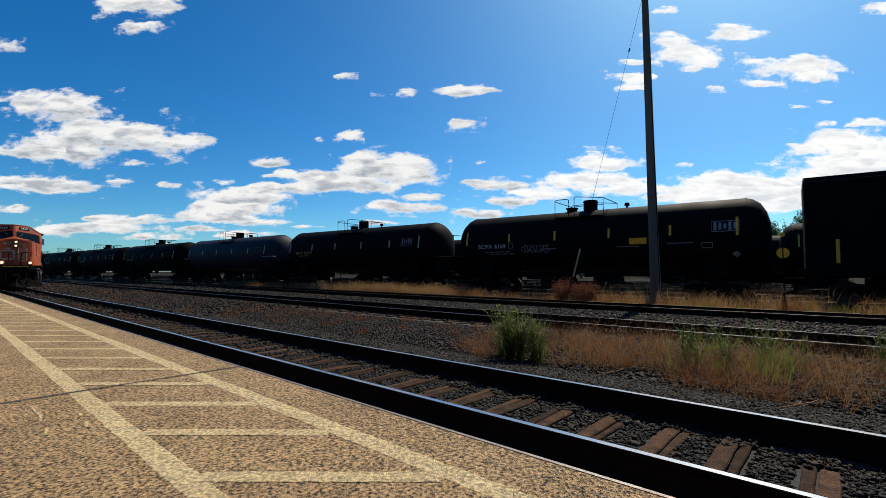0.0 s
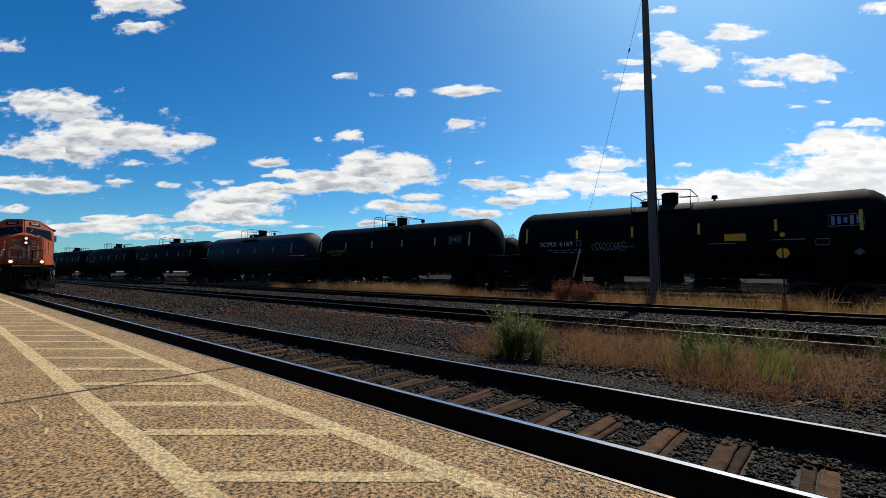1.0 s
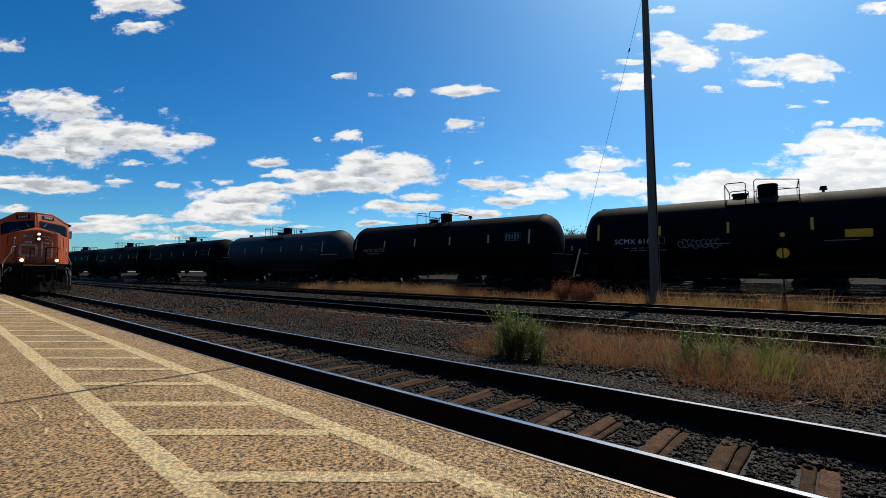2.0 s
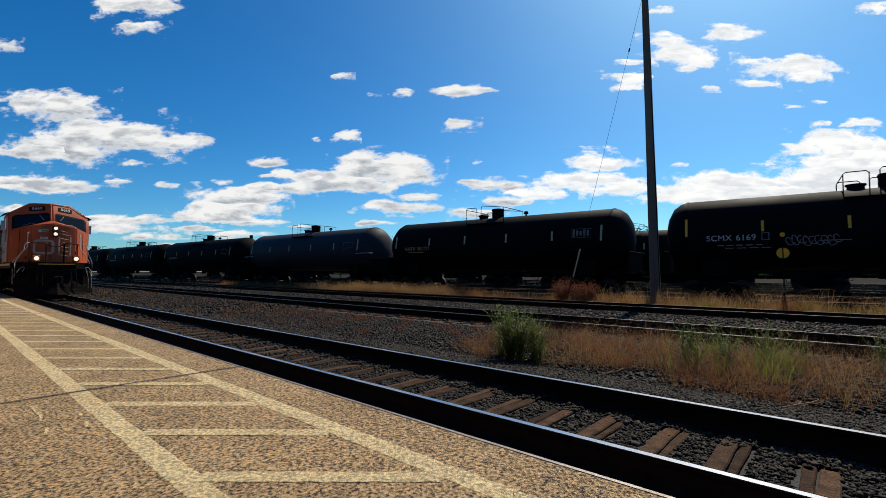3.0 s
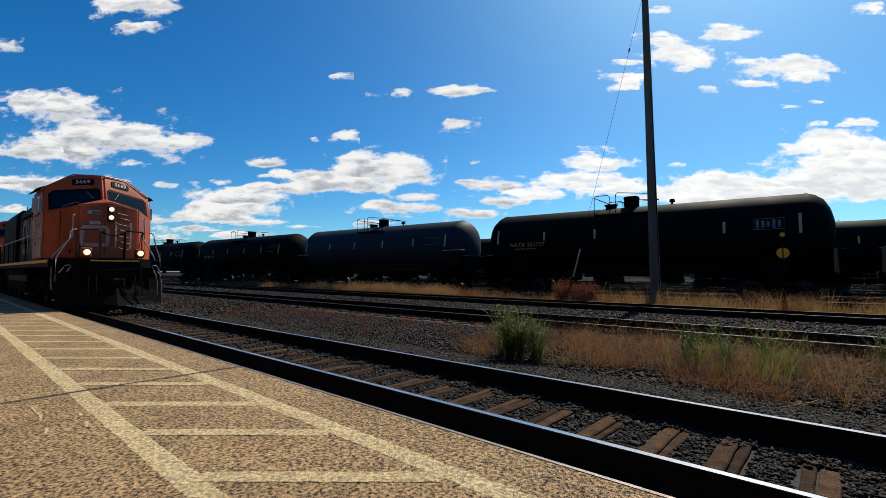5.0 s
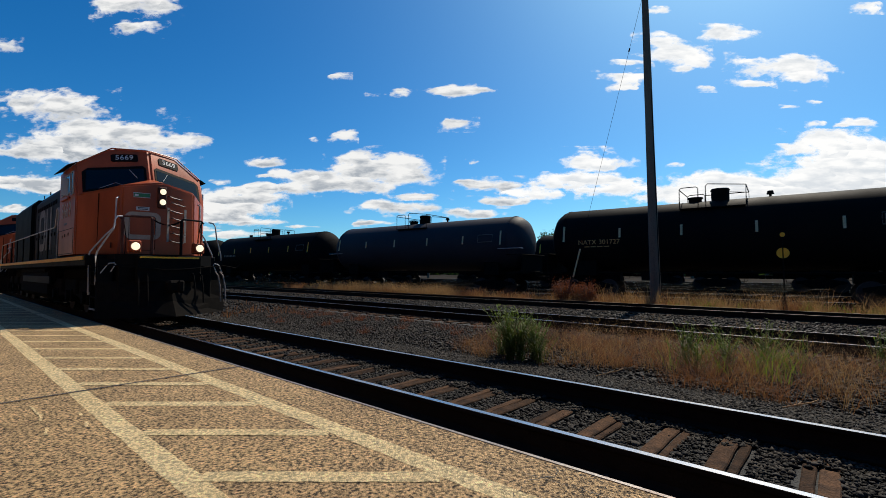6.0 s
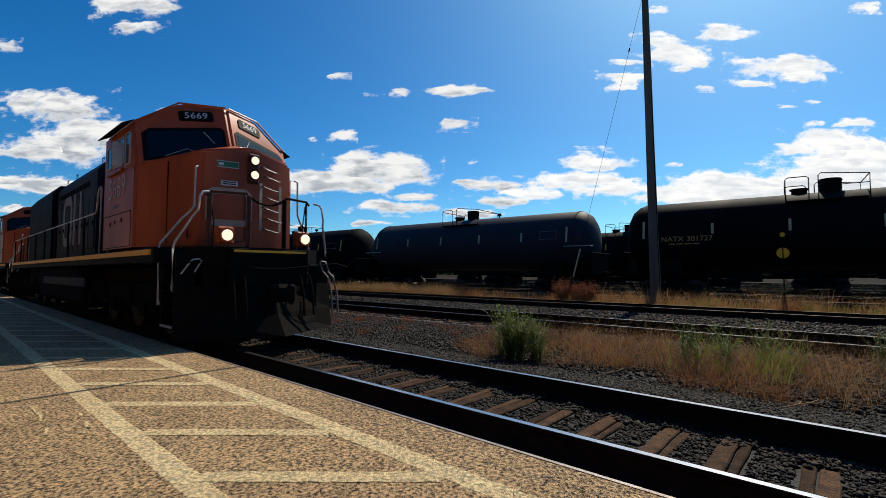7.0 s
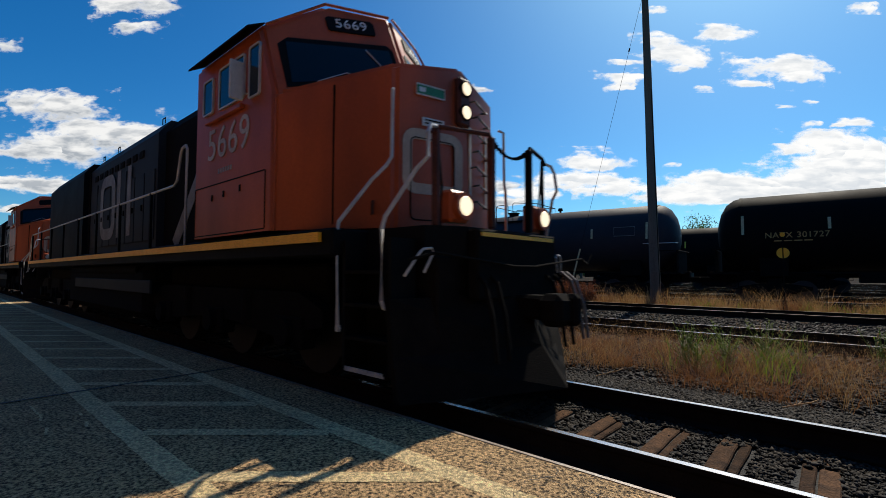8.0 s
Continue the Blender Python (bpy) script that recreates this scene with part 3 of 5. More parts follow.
            bm = sheet([o + u * c + Vector((0, 0, d)) for c, d in ((0.28, 2.76), (0.56, 2.76), (0.56, 2.85), (0.28, 2.85))], 0.014, n_out)
            plate = part("notice_plate", bm, WHITE, nose, "small white notice plate")
            for d in (2.825, 2.79):
                bm = sheet([o + u * c + Vector((0, 0, e)) for c, e in ((0.31, d - 0.008), (0.53, d - 0.008), (0.53, d + 0.008), (0.31, d + 0.008))], 0.018, n_out)
                part("notice_bar", bm, LOCO_BLACK, nose)
            # nose door seam and hinges
            bm = bmesh.new()
            band(bm, rounded(0.14, 0.7, 1.75, 2.62, 0.06), 0.012, 0.009, axes=(u, (0, 0, 1)), origin=o, normal=n_out, closed=True)
            part("door_seam", bm, LOCO_BLACK, nose)
    part("nose_tag", boxed(-0.01, 0.01, -0.05, 0.05, -0.07, 0.07, bevel=0.004), OXIDE, nose, "small dark plate low on the nose").matrix_basis = pose(-0.98, -0.985, 1.86, 0, 0, 61)
    # headlights
    part("headlight_housing", boxed(-0.66, -0.54, -0.11, 0.1, 2.84, 3.4, bevel=0.03), OXIDE, top, "dark red twin headlight housing")
    for z in (3.0, 3.27):
        bm = bmesh.new()
        rod(bm, (-0.56, 0.0, z), (-0.525, 0.0, z), 0.1, 0.092, 24)
        part("headlight_bezel", bm, IRON, top, smooth=True)
        bm = bmesh.new()
        rod(bm, (-0.535, 0.0, z), (-0.515, 0.0, z), 0.082, 0.066, 24)
        part("headlight", bm, LAMP_ON if numbered else LAMP_OFF, top, "lit round headlight" if numbered else "unlit round headlight", smooth=True)
    for s in (-1, 1):
        bm = bmesh.new()
        box(bm, -0.18, -0.02, s * 0.72 - 0.14, s * 0.72 + 0.14, 1.66, 1.96, bevel=0.03)
        rod(bm, (-0.02, s * 0.72, 1.81), (0.04, s * 0.72, 1.81), 0.13, 0.125, 24)
        part("ditch_light_housing", bm, RED, top, smooth=True)
        bm = bmesh.new()
        rod(bm, (0.03, s * 0.72, 1.81), (0.055, s * 0.72, 1.81), 0.1, 0.08, 24)
        part("ditch_light", bm, LAMP_ON if numbered else LAMP_OFF, top, "lit round ditch light" if numbered else "unlit round ditch light", smooth=True)
    # windscreens, number boards, wipers on both halves of the cab front
    for s in (-1, 1):
        nv = Vector((1.0, s * 0.4375, 0.4125)).normalized()

        def on(y, z, e=0.0):
            return Vector((face_x(y, z), s * abs(y), z)) + nv * e
        scr = [(1.42, 3.24), (0.1, 3.6), (0.1, 4.04), (0.16, 4.1), (1.3, 3.92), (1.42, 3.8)]
        bm = sheet([on(y, z) for y, z in scr], 0.012, nv)
        part("windscreen_gasket", bm, LOCO_BLACK, cab, "black rubber gasket")
        glass = [(1.36, 3.3), (0.15, 3.63), (0.15, 4.02), (1.33, 3.85)]
        bm = sheet([on(y, z, 0.013) for y, z in glass], 0.004, nv)
        part("windscreen", bm, GLASS, cab, "dark windscreen glass")
        bm = bmesh.new()
        tube(bm, [on(1.1, 3.36, 0.03), on(0.75, 3.55, 0.03), on(0.62, 3.5, 0.03)], 0.006, 6)
        tube(bm, [on(0.45, 3.95, 0.03), on(0.3, 3.72, 0.03)], 0.006, 6)
        part("wiper", bm, CHROME, cab)
        brd = [(0.8, 4.16), (0.27, 4.22), (0.25, 4.25), (0.25, 4.4), (0.28, 4.43), (0.78, 4.37), (0.82, 4.34), (0.82, 4.19)]
        bm = sheet([on(y, z) for y, z in brd], 0.02, nv)
        board = part("number_board", bm, LOCO_BLACK, cab, "black number board")
        if numbered:
            c = on(0.535, 4.296, 0.024)
            xa = (on(0.27, 4.325) - on(0.8, 4.265)).normalized() * (1 if s < 0 else -1)
            za = nv
            ya = za.cross(xa).normalized()
            m = Matrix((xa, ya, za)).transposed().to_4x4()
            m.translation = c
            lettering("5669", 0.2, WHITE, "road_number", m, cab)
        bm = bmesh.new()
        tube(bm, [on(1.5, 4.02, 0.03), on(0.78, 4.54, 0.03), on(0.02, 4.56, 0.03)], 0.018, 6)
        part("rain_gutter", bm, RED, cab)
    # cab sides
    for s in (-1, 1):
        y = s * 1.55
        for x0, x1, z0, z1 in ((-2.52, -2.27, 3.22, 3.82), (-3.35, -2.65, 3.28, 3.8), (-3.85, -3.55, 3.3, 3.76)):
            bm = bmesh.new()
            band(bm, rounded(x0, x1, z0, z1, 0.03), 0.022, 0.025, origin=(0, y, 0), normal=(0, s, 0), closed=True)
            part("window_frame", bm, CHROME, cab, "pale window frame")
            part("side_window", boxed(x0, x1, min(y, y + s * 0.012), max(y, y + s * 0.012), z0, z1), GLASS, cab, "dark side window")
        part("sun_visor", sheet([(-4.0, s * 1.5, 4.06), (-2.3, s * 1.5, 4.06), (-2.3, s * 1.7, 3.95), (-4.0, s * 1.72, 3.93)], 0.02, (0, 0, 1)), LOCO_BLACK, cab, "black sheet awning over the side windows")
        part("arm_rest", boxed(-3.7, -2.65, min(y, y + s * 0.06), max(y, y + s * 0.06), 3.14, 3.2, bevel=0.01), RED, cab)
        bm = boxed(-2.62, -2.585, min(s * 1.6, s * 1.76), max(s * 1.6, s * 1.76), 3.2, 3.66, bevel=0.01)
        tube(bm, [(-2.6, s * 1.55, 3.3), (-2.6, s * 1.7, 3.3)], 0.012, 6)
        part("mirror", bm, CHROME, cab, "upright wind deflector mirror")
        bm = bmesh.new()
        band(bm, rounded(-4.1, -2.12, 1.68, 2.33, 0.02), 0.014, 0.006, origin=(0, y, 0), normal=(0, s, 0), closed=True)
        part("hatch_seam", bm, LOCO_BLACK, cab)
        for x, z in ((-3.55, 2.12), (-3.2, 2.14), (-2.75, 2.16)):
            part("hatch_latch", boxed(x, x + 0.035, min(y, y + s * 0.012), max(y, y + s * 0.012), z, z + 0.08, bevel=0.004), LOCO_BLACK, cab)
        if numbered:
            lettering("5669", 0.58, LOCO_GREY, "road_number", pose(-3.1, s * 1.556, 2.84, 90, 0, 0 if s < 0 else 180), cab)
            for k in range(6):
                bm = boxed(-3.36 + k * 0.07, -3.32 + k * 0.07, min(y, y + s * 0.006), max(y, y + s * 0.006), 2.46, 2.52)
                part("class_mark", bm, GREY_MARK, cab)
    # roof fittings
    bm = bmesh.new()
    for k, yy in enumerate((-0.2, 0.0, 0.2)):
        rod(bm, (-5.6, yy, 4.46), (-5.0 + 0.1 * k, yy, 4.46), 0.03, 0.08, 12)
    box(bm, -5.65, -5.5, -0.3, 0.3, 4.33, 4.46)
    part("horn", bm, LOCO_BLACK, top, smooth=True)
    # hood in sections
    def hood(x0, x1, w, z1, mat, name, label=""):
        prof = [(-w, 1.65), (-w, z1 - 0.3), (-w + 0.22, z1), (w - 0.22, z1), (w, z1 - 0.3), (w, 1.65)]
        bm = loft(bmesh.new(), [[(x, y, z) for y, z in prof] for x in (x0, x1)])
        return part(name, bm, mat, top, label)
    hood(-7.7, -4.15, 0.84, 4.34, IRON, "equipment_hood", "black hood behind the cab")
    main = hood(-13.4, -7.7, 0.98, 4.32, DARK_GREY, "engine_hood", "grey and black engine hood with doors")
    hood(-19.6, -13.4, 1.0, 4.28, LOCO_BLACK, "rear_hood", "black radiator hood")
    hood(-18.9, -13.6, 1.12, 4.31, LOCO_BLACK, "radiator_flare")
    for s in (-1, 1):
        for k in range(8):
            x = -13.2 + 0.68 * k
            bm = boxed(x, x + 0.62, min(s * 0.98, s * 1.005), max(s * 0.98, s * 1.005), 1.85, 3.3 if k % 4 else 3.55, bevel=0.008)
            d = part("hood_door", bm, DARK_GREY, main)
            part("door_latch", boxed(x + 0.52, x + 0.56, min(s * 1.005, s * 1.03), max(s * 1.005, s * 1.03), 2.5, 2.62), IRON, d)
        for k in range(9):
            x = -12.9 + 0.5 * k
            part("hood_vent", boxed(x, x + 0.3, min(s * 0.98, s * 1.0), max(s * 0.98, s * 1.0), 3.66, 3.82, bevel=0.01), IRON, main)
        # pale company emblem as plain shapes
        bm = bmesh.new()
        o = (0, s * 1.006, 0)
        band(bm, rounded(-12.0, -10.85, 2.15, 3.5, 0.3), 0.28, 0.006, origin=o, normal=(0, s, 0), closed=True)
        band(bm, [(-10.4, 2.02), (-10.4, 3.62)], 0.28, 0.006, origin=o, normal=(0, s, 0))
        band(bm, [(-9.55, 2.02), (-9.55, 3.62)], 0.28, 0.006, origin=o, normal=(0, s, 0))
        part("side_emblem", bm, FADED, main, "large pale emblem of plain bars")
        for x in (-15.9, -15.0, -14.2):
            bm = boxed(x, x + 0.42, min(s * 1.0, s * 1.02), max(s * 1.0, s * 1.02), 1.9, 2.9)
            part("rear_door", bm, DARK_GREY, top)
        bm = bmesh.new()
        band(bm, [(-7.05, 1.72), (-5.5, 3.3)], 0.3, 0.006, origin=(0, s * 0.845, 0), normal=(0, s, 0))
        part("stripe", bm, FADED, top, "pale diagonal stripe")
    for x in (-18.2, -16.6, -15.0):
        bm = bmesh.new()
        rod(bm, (x, 0, 4.36), (x, 0, 4.5), 0.62, 0.6, 28)
        part("radiator_fan", bm, IRON, top, smooth=True)
    part("exhaust", boxed(-10.5, -9.6, -0.25, 0.25, 4.3, 4.5, bevel=0.03), IRON, top)
    for x in (-6.0, -8.1, -11.5, -13.0):
        bm = tube(bmesh.new(), [(x, -0.8, 4.3), (x, -0.8, 4.42), (x + 0.16, -0.8, 4.42), (x + 0.16, -0.8, 4.3)], 0.014, 6)
        part("lifting_lug", bm, IRON, top)
    # underframe: sill, walkway, end platforms
    bm = boxed(-20.6, -0.93, -1.5, 1.5, 1.35, 1.62, bevel=0.02)
    part("underframe", bm, LOCO_BLACK, top)
    deck = [(-0.93, -1.08), (-0.14, -1.08), (0.05, -0.72), (0.05, 0.72), (-0.14, 1.08), (-0.93, 1.08)]
    part("end_deck", sheet([(x, y, 1.35) for x, y in deck], 0.27, (0, 0, 1)), LOCO_BLACK, top, "black end deck with chamfered corners")
    for s in (-1, 1):
        a, b = (s * 1.5, s * 1.535)
        part("sill_stripe", boxed(-20.2, -1.1, min(a, b), max(a, b), 1.49, 1.585), YELLOW, top, "yellow stripe along the walkway edge")
    # added block: keeps daylight from showing through under the end deck
    part("pilot_plate", boxed(-0.5, -0.02, -1.04, 1.04, 0.3, 1.348, bevel=0.02), IRON, top, "black filler block added behind the plough")
    part("end_beam", boxed(0.05, 0.17, -0.72, 0.72, 0.95, 1.6, bevel=0.02), IRON, top)
    part("end_stripe", boxed(0.17, 0.177, -0.66, 0.66, 1.53, 1.57), YELLOW, top, "yellow stripe on the end beam")
    # plough: a shallow wedge of plate
    bm = bmesh.new()
    rows = [(0.14, 0.98, 0.0), (0.22, 0.5, 0.12), (0.34, 0.13, 0.26)]
    loft(bm, [[(-0.3 + x * 0.6, -1.42, z), (x + 0.06 + k, 0.0, z), (-0.3 + x * 0.6, 1.42, z), (-0.36 + x * 0.6, 1.42, z), (x + k, 0.0, z), (-0.36 + x * 0.6, -1.42, z)] for x, z, k in rows])
    part("snow_plough", bm, IRON, top, "black snow plough plate")
    bm = bmesh.new()
    box(bm, 0.12, 0.5, -0.12, 0.12, 0.75, 0.98, bevel=0.03)
    box(bm, 0.45, 0.7, -0.2, 0.12, 0.7, 1.0, bevel=0.06)
    box(bm, 0.62, 0.76, 0.0, 0.14, 0.7, 1.0, bevel=0.04)
    part("coupler", bm, IRON, top)
    for y in (-0.68, -0.5, 0.5, 0.68, 1.12, 1.24):
        e = 0.0 if abs(y) < 1 else -0.1
        bm = tube(bmesh.new(), [(0.13 + e, y, 1.2), (0.24 + e, y * 1.03, 1.1), (0.33 + e, y * 1.05, 0.8), (0.38 + e, y * 1.05, 0.42)], 0.021, 8)
        part("air_hose", bm, RAIL_PAINT if y > 1 else IRON, top, "hanging brake hose")
    bm = bmesh.new()
    tube(bm, [(0.1, -1.5, 1.3), (0.2, -1.3, 1.36), (0.22, -0.2, 1.26), (0.22, 0.2, 1.26), (0.2, 1.3, 1.36), (0.14, 1.62, 1.3), (0.14, 1.75, 1.42)], 0.014, 6)
    part("uncoupling_lever", bm, IRON, top)
    # corner steps and their silver handrails
    for s in (-1, 1):
        steps = part("step_well", boxed(-0.87, -0.27, min(s * 1.1, s * 1.13), max(s * 1.1, s * 1.13), 0.32, 1.5), LOCO_BLACK, top)
        for x in (-0.91, -0.27):
            part("step_side", boxed(x, x + 0.04, min(s * 1.1, s * 1.39), max(s * 1.1, s * 1.39), 0.32, 1.5), LOCO_BLACK, steps)
        for z in (0.33, 0.62, 0.92, 1.22):
            bm = boxed(-0.87, -0.27, min(s * 1.12, s * 1.4), max(s * 1.12, s * 1.4), z - 0.03, z)
            part("step", bm, IRON, steps)
            if z < 0.4:
                bm = bmesh.new()
                for k in range(11):
                    box(bm, -0.83 + 0.048 * k, -0.798 + 0.048 * k, min(s * 1.401, s * 1.415), max(s * 1.401, s * 1.415), z - 0.02, z + 0.02)
                box(bm, -0.84, -0.3, min(s * 1.401, s * 1.41), max(s * 1.401, s * 1.41), z - 0.022, z - 0.002)
                part("tread_edge", bm, CHROME, steps, "bright toothed tread edge")
        bm = bmesh.new()
        tube(bm, [(-0.93, s * 1.4, 0.67), (-0.94, s * 1.42, 0.71), (-0.95, s * 1.43, 1.57), (-0.95, s * 1.41, 1.68), (-0.78, s * 1.15, 2.1), (-0.705, s * 1.03, 2.25), (-0.69, s * 0.98, 2.34), (-0.69, s * 0.97, 3.02), (-0.74, s * 0.92, 3.05)], 0.019, 8)
        box(bm, -0.97, -0.93, min(s * 1.39, s * 1.425), max(s * 1.39, s * 1.425), 0.65, 0.71)
        part("handrail", bm, CHROME, top, "bent silver handrail", smooth=True)
        bm = bmesh.new()
        tube(bm, [(-0.25, s * 1.36, 0.88), (-0.31, s * 1.4, 0.9), (-0.33, s * 1.41, 0.96), (-0.33, s * 1.41, 1.57), (-0.31, s * 1.39, 1.68), (-0.12, s * 1.2, 2.1), (-0.03, s * 1.15, 2.2), (-0.05, s * 1.13, 2.42), (-0.07, s * 1.08, 2.5), (-0.1, s * 0.97, 2.52)], 0.019, 8)
        part("handrail", bm, CHROME, top, "bent silver handrail", smooth=True)
        # end railing: two flat posts under a bent top bar
        outer, inner = (0.96, 0.4) if s < 0 else (0.76, 0.24)
        paint = OXIDE if s < 0 else LOCO_BLACK
        for x, y, w in (((-0.15, s * outer, 0.028), (0.06, s * inner, 0.028)) if s < 0 else ((-0.03, s * outer, 0.015), (0.085, s * inner, 0.028))):
            part("railing_post", boxed(x, x + 2.5 * w, y - w, y + w, 1.62, 2.5, bevel=0.008), paint, top, "flat railing post on the end platform")
        bm = bmesh.new()
        a, b = (-0.115, 0.095) if s < 0 else (-0.01, 0.12)
        tube(bm, [(a, s * (outer + 0.06), 2.46), (a, s * outer, 2.525), (b, s * (inner + 0.03), 2.525), (b, s * inner, 2.48)], 0.022, 8)
        part("end_railing", bm, paint, top, "dull red end railing" if s < 0 else "black end railing", smooth=True)
        bm = tube(bmesh.new(), [(a, s * (outer - 0.06), 1.62), (a, s * (outer - 0.08), 2.0), (a, s * (outer - 0.02), 2.44)], 0.012, 6)
        part("railing_brace", bm, LOCO_BLACK, top, smooth=True)
        bm = bmesh.new()
        tube(bm, [(-0.1, s * 1.36, 1.17), (-0.04, s * 1.25, 1.36), (-0.03, s * 1.21, 1.4), (-0.02, s * 1.12, 1.41), (-0.02, s * 1.09, 1.38), (-0.05, s * 1.18, 1.2)], 0.012, 6)
        part("grab_iron", bm, CHROME, top)
        # walkway railing beside the hood
        bm = bmesh.new()
        tube(bm, [(-4.6, s * 1.5, 1.6), (-4.6, s * 1.5, 3.02), (-4.66, s * 1.5, 3.08), (-4.8, s * 1.5, 3.06), (-4.86, s * 1.5, 2.98), (-4.98, s * 1.5, 2.6), (-5.1, s * 1.5, 2.53), (-19.6, s * 1.5, 2.53), (-19.8, s * 1.5, 2.4), (-20.4, s * 1.5, 1.2)], 0.02, 8)
        part("walkway_rail", bm, CHROME, top, "long silver walkway handrail", smooth=True)
        for k in range(8):
            x = -6.2 - 1.9 * k
            part("rail_post", boxed(x - 0.03, x + 0.03, s * 1.5 - 0.02, s * 1.5 + 0.02, 1.6, 2.54), LOCO_BLACK, top)
    # chain across the gangway between the two end railings
    bm = bmesh.new()
    links = 17
    for k in range(links):
        a, b = k / links, (k + 1) / links
        za, zb = 2.46 - 0.4 * a * (1 - a), 2.46 - 0.4 * b * (1 - b)
        e = 0.012 if k % 2 else 0.005
        box(bm, 0.1 - (0.017 - e), 0.1 + (0.017 - e), -0.37 + 0.58 * a, -0.37 + 0.58 * b + 0.01, min(za, zb) - e, max(za, zb) + e)
    part("safety_chain", bm, IRON, top)
    # fuel tank, reservoirs
    part("fuel_tank", boxed(-13.6, -6.9, -1.36, 1.36, 0.3, 1.34, bevel=0.16), IRON, top)
    part("tank_gauge_panel", boxed(-12.6, -6.5, -1.4, -1.362, 0.82, 1.05, bevel=0.01), DARK_GREY, top, "long dull grey panel on the fuel tank")
    for s in (-1, 1):
        part("air_reservoir", rod(bmesh.new(), (-13.2, s * 1.3, 1.24), (-7.4, s * 1.3, 1.24), 0.1, seg=16), IRON, top, "long black air reservoir", smooth=True)
    # trucks
    for xc in (-4.2, -16.6):
        for d in (-2.05, 0.0, 2.05):
            part("traction_motor", boxed(xc + d + 0.1, xc + d + 0.85, -0.6, 0.6, 0.18, 0.9, bevel=0.06), IRON, top)
        part("truck_bolster", boxed(xc - 2.5, xc + 2.5, -1.0, 1.0, 0.72, 1.3, bevel=0.04), IRON, top)
        for s in (-1, 1):
            prof = [(-2.7, 0.62), (-2.7, 0.8), (-2.2, 0.98), (2.2, 0.98), (2.7, 0.8), (2.7, 0.62), (1.6, 0.45), (0.6, 0.55), (-0.6, 0.55), (-1.6, 0.45)]
            bm = loft(bmesh.new(), [[(xc + a, s * (1.05 + d), b) for a, b in prof] for d in (0.0, 0.16)])
            for d in (-2.05, 0.0, 2.05):
                rod(bm, (xc + d, s * 1.18, 0.53), (xc + d, s * 1.33, 0.53), 0.17, 0.15, 16)
                box(bm, xc + d - 0.3, xc + d + 0.3, min(s * 1.05, s * 1.25), max(s * 1.05, s * 1.25), 0.35, 0.7, bevel=0.02)
            for d in (-1.0, 1.0):
                rod(bm, (xc + d, s * 1.15, 0.6), (xc + d, s * 1.15, 0.98), 0.13, seg=12)
            part("truck_frame", bm, IRON, top)
        for d in (-2.05, 0.0, 2.05):
            bm = bmesh.new()
            rod(bm, (0, -1.0, 0), (0, 1.0, 0), 0.1)
            for s in (-1, 1):
                rod(bm, (0, s * 0.69, 0), (0, s * 0.83, 0), 0.53, seg=32)
                rod(bm, (0, s * 0.66, 0), (0, s * 0.69, 0), 0.556, seg=32)
            w = part("wheelset", bm, WHEEL, top, "worn steel wheels on an axle", smooth=True)
            w.matrix_basis = pose(xc + d, 0, 0.53)
            sets.append(w)
    return top, sets


LOCO_X0, LOCO_V = -42.98, 5.041
lead, lead_sets = locomotive(True)
tagged(lead, "orange-red and black diesel locomotive with lit headlights on the main line", "locomotive", group="coupled locomotives")
trail, trail_sets = locomotive(False)
tagged(trail, "trailing orange-red and black diesel locomotive coupled behind the leader", "locomotive", group="coupled locomotives")
locos = [(lead, lead_sets, 0.0), (trail, trail_sets, -22.1)]
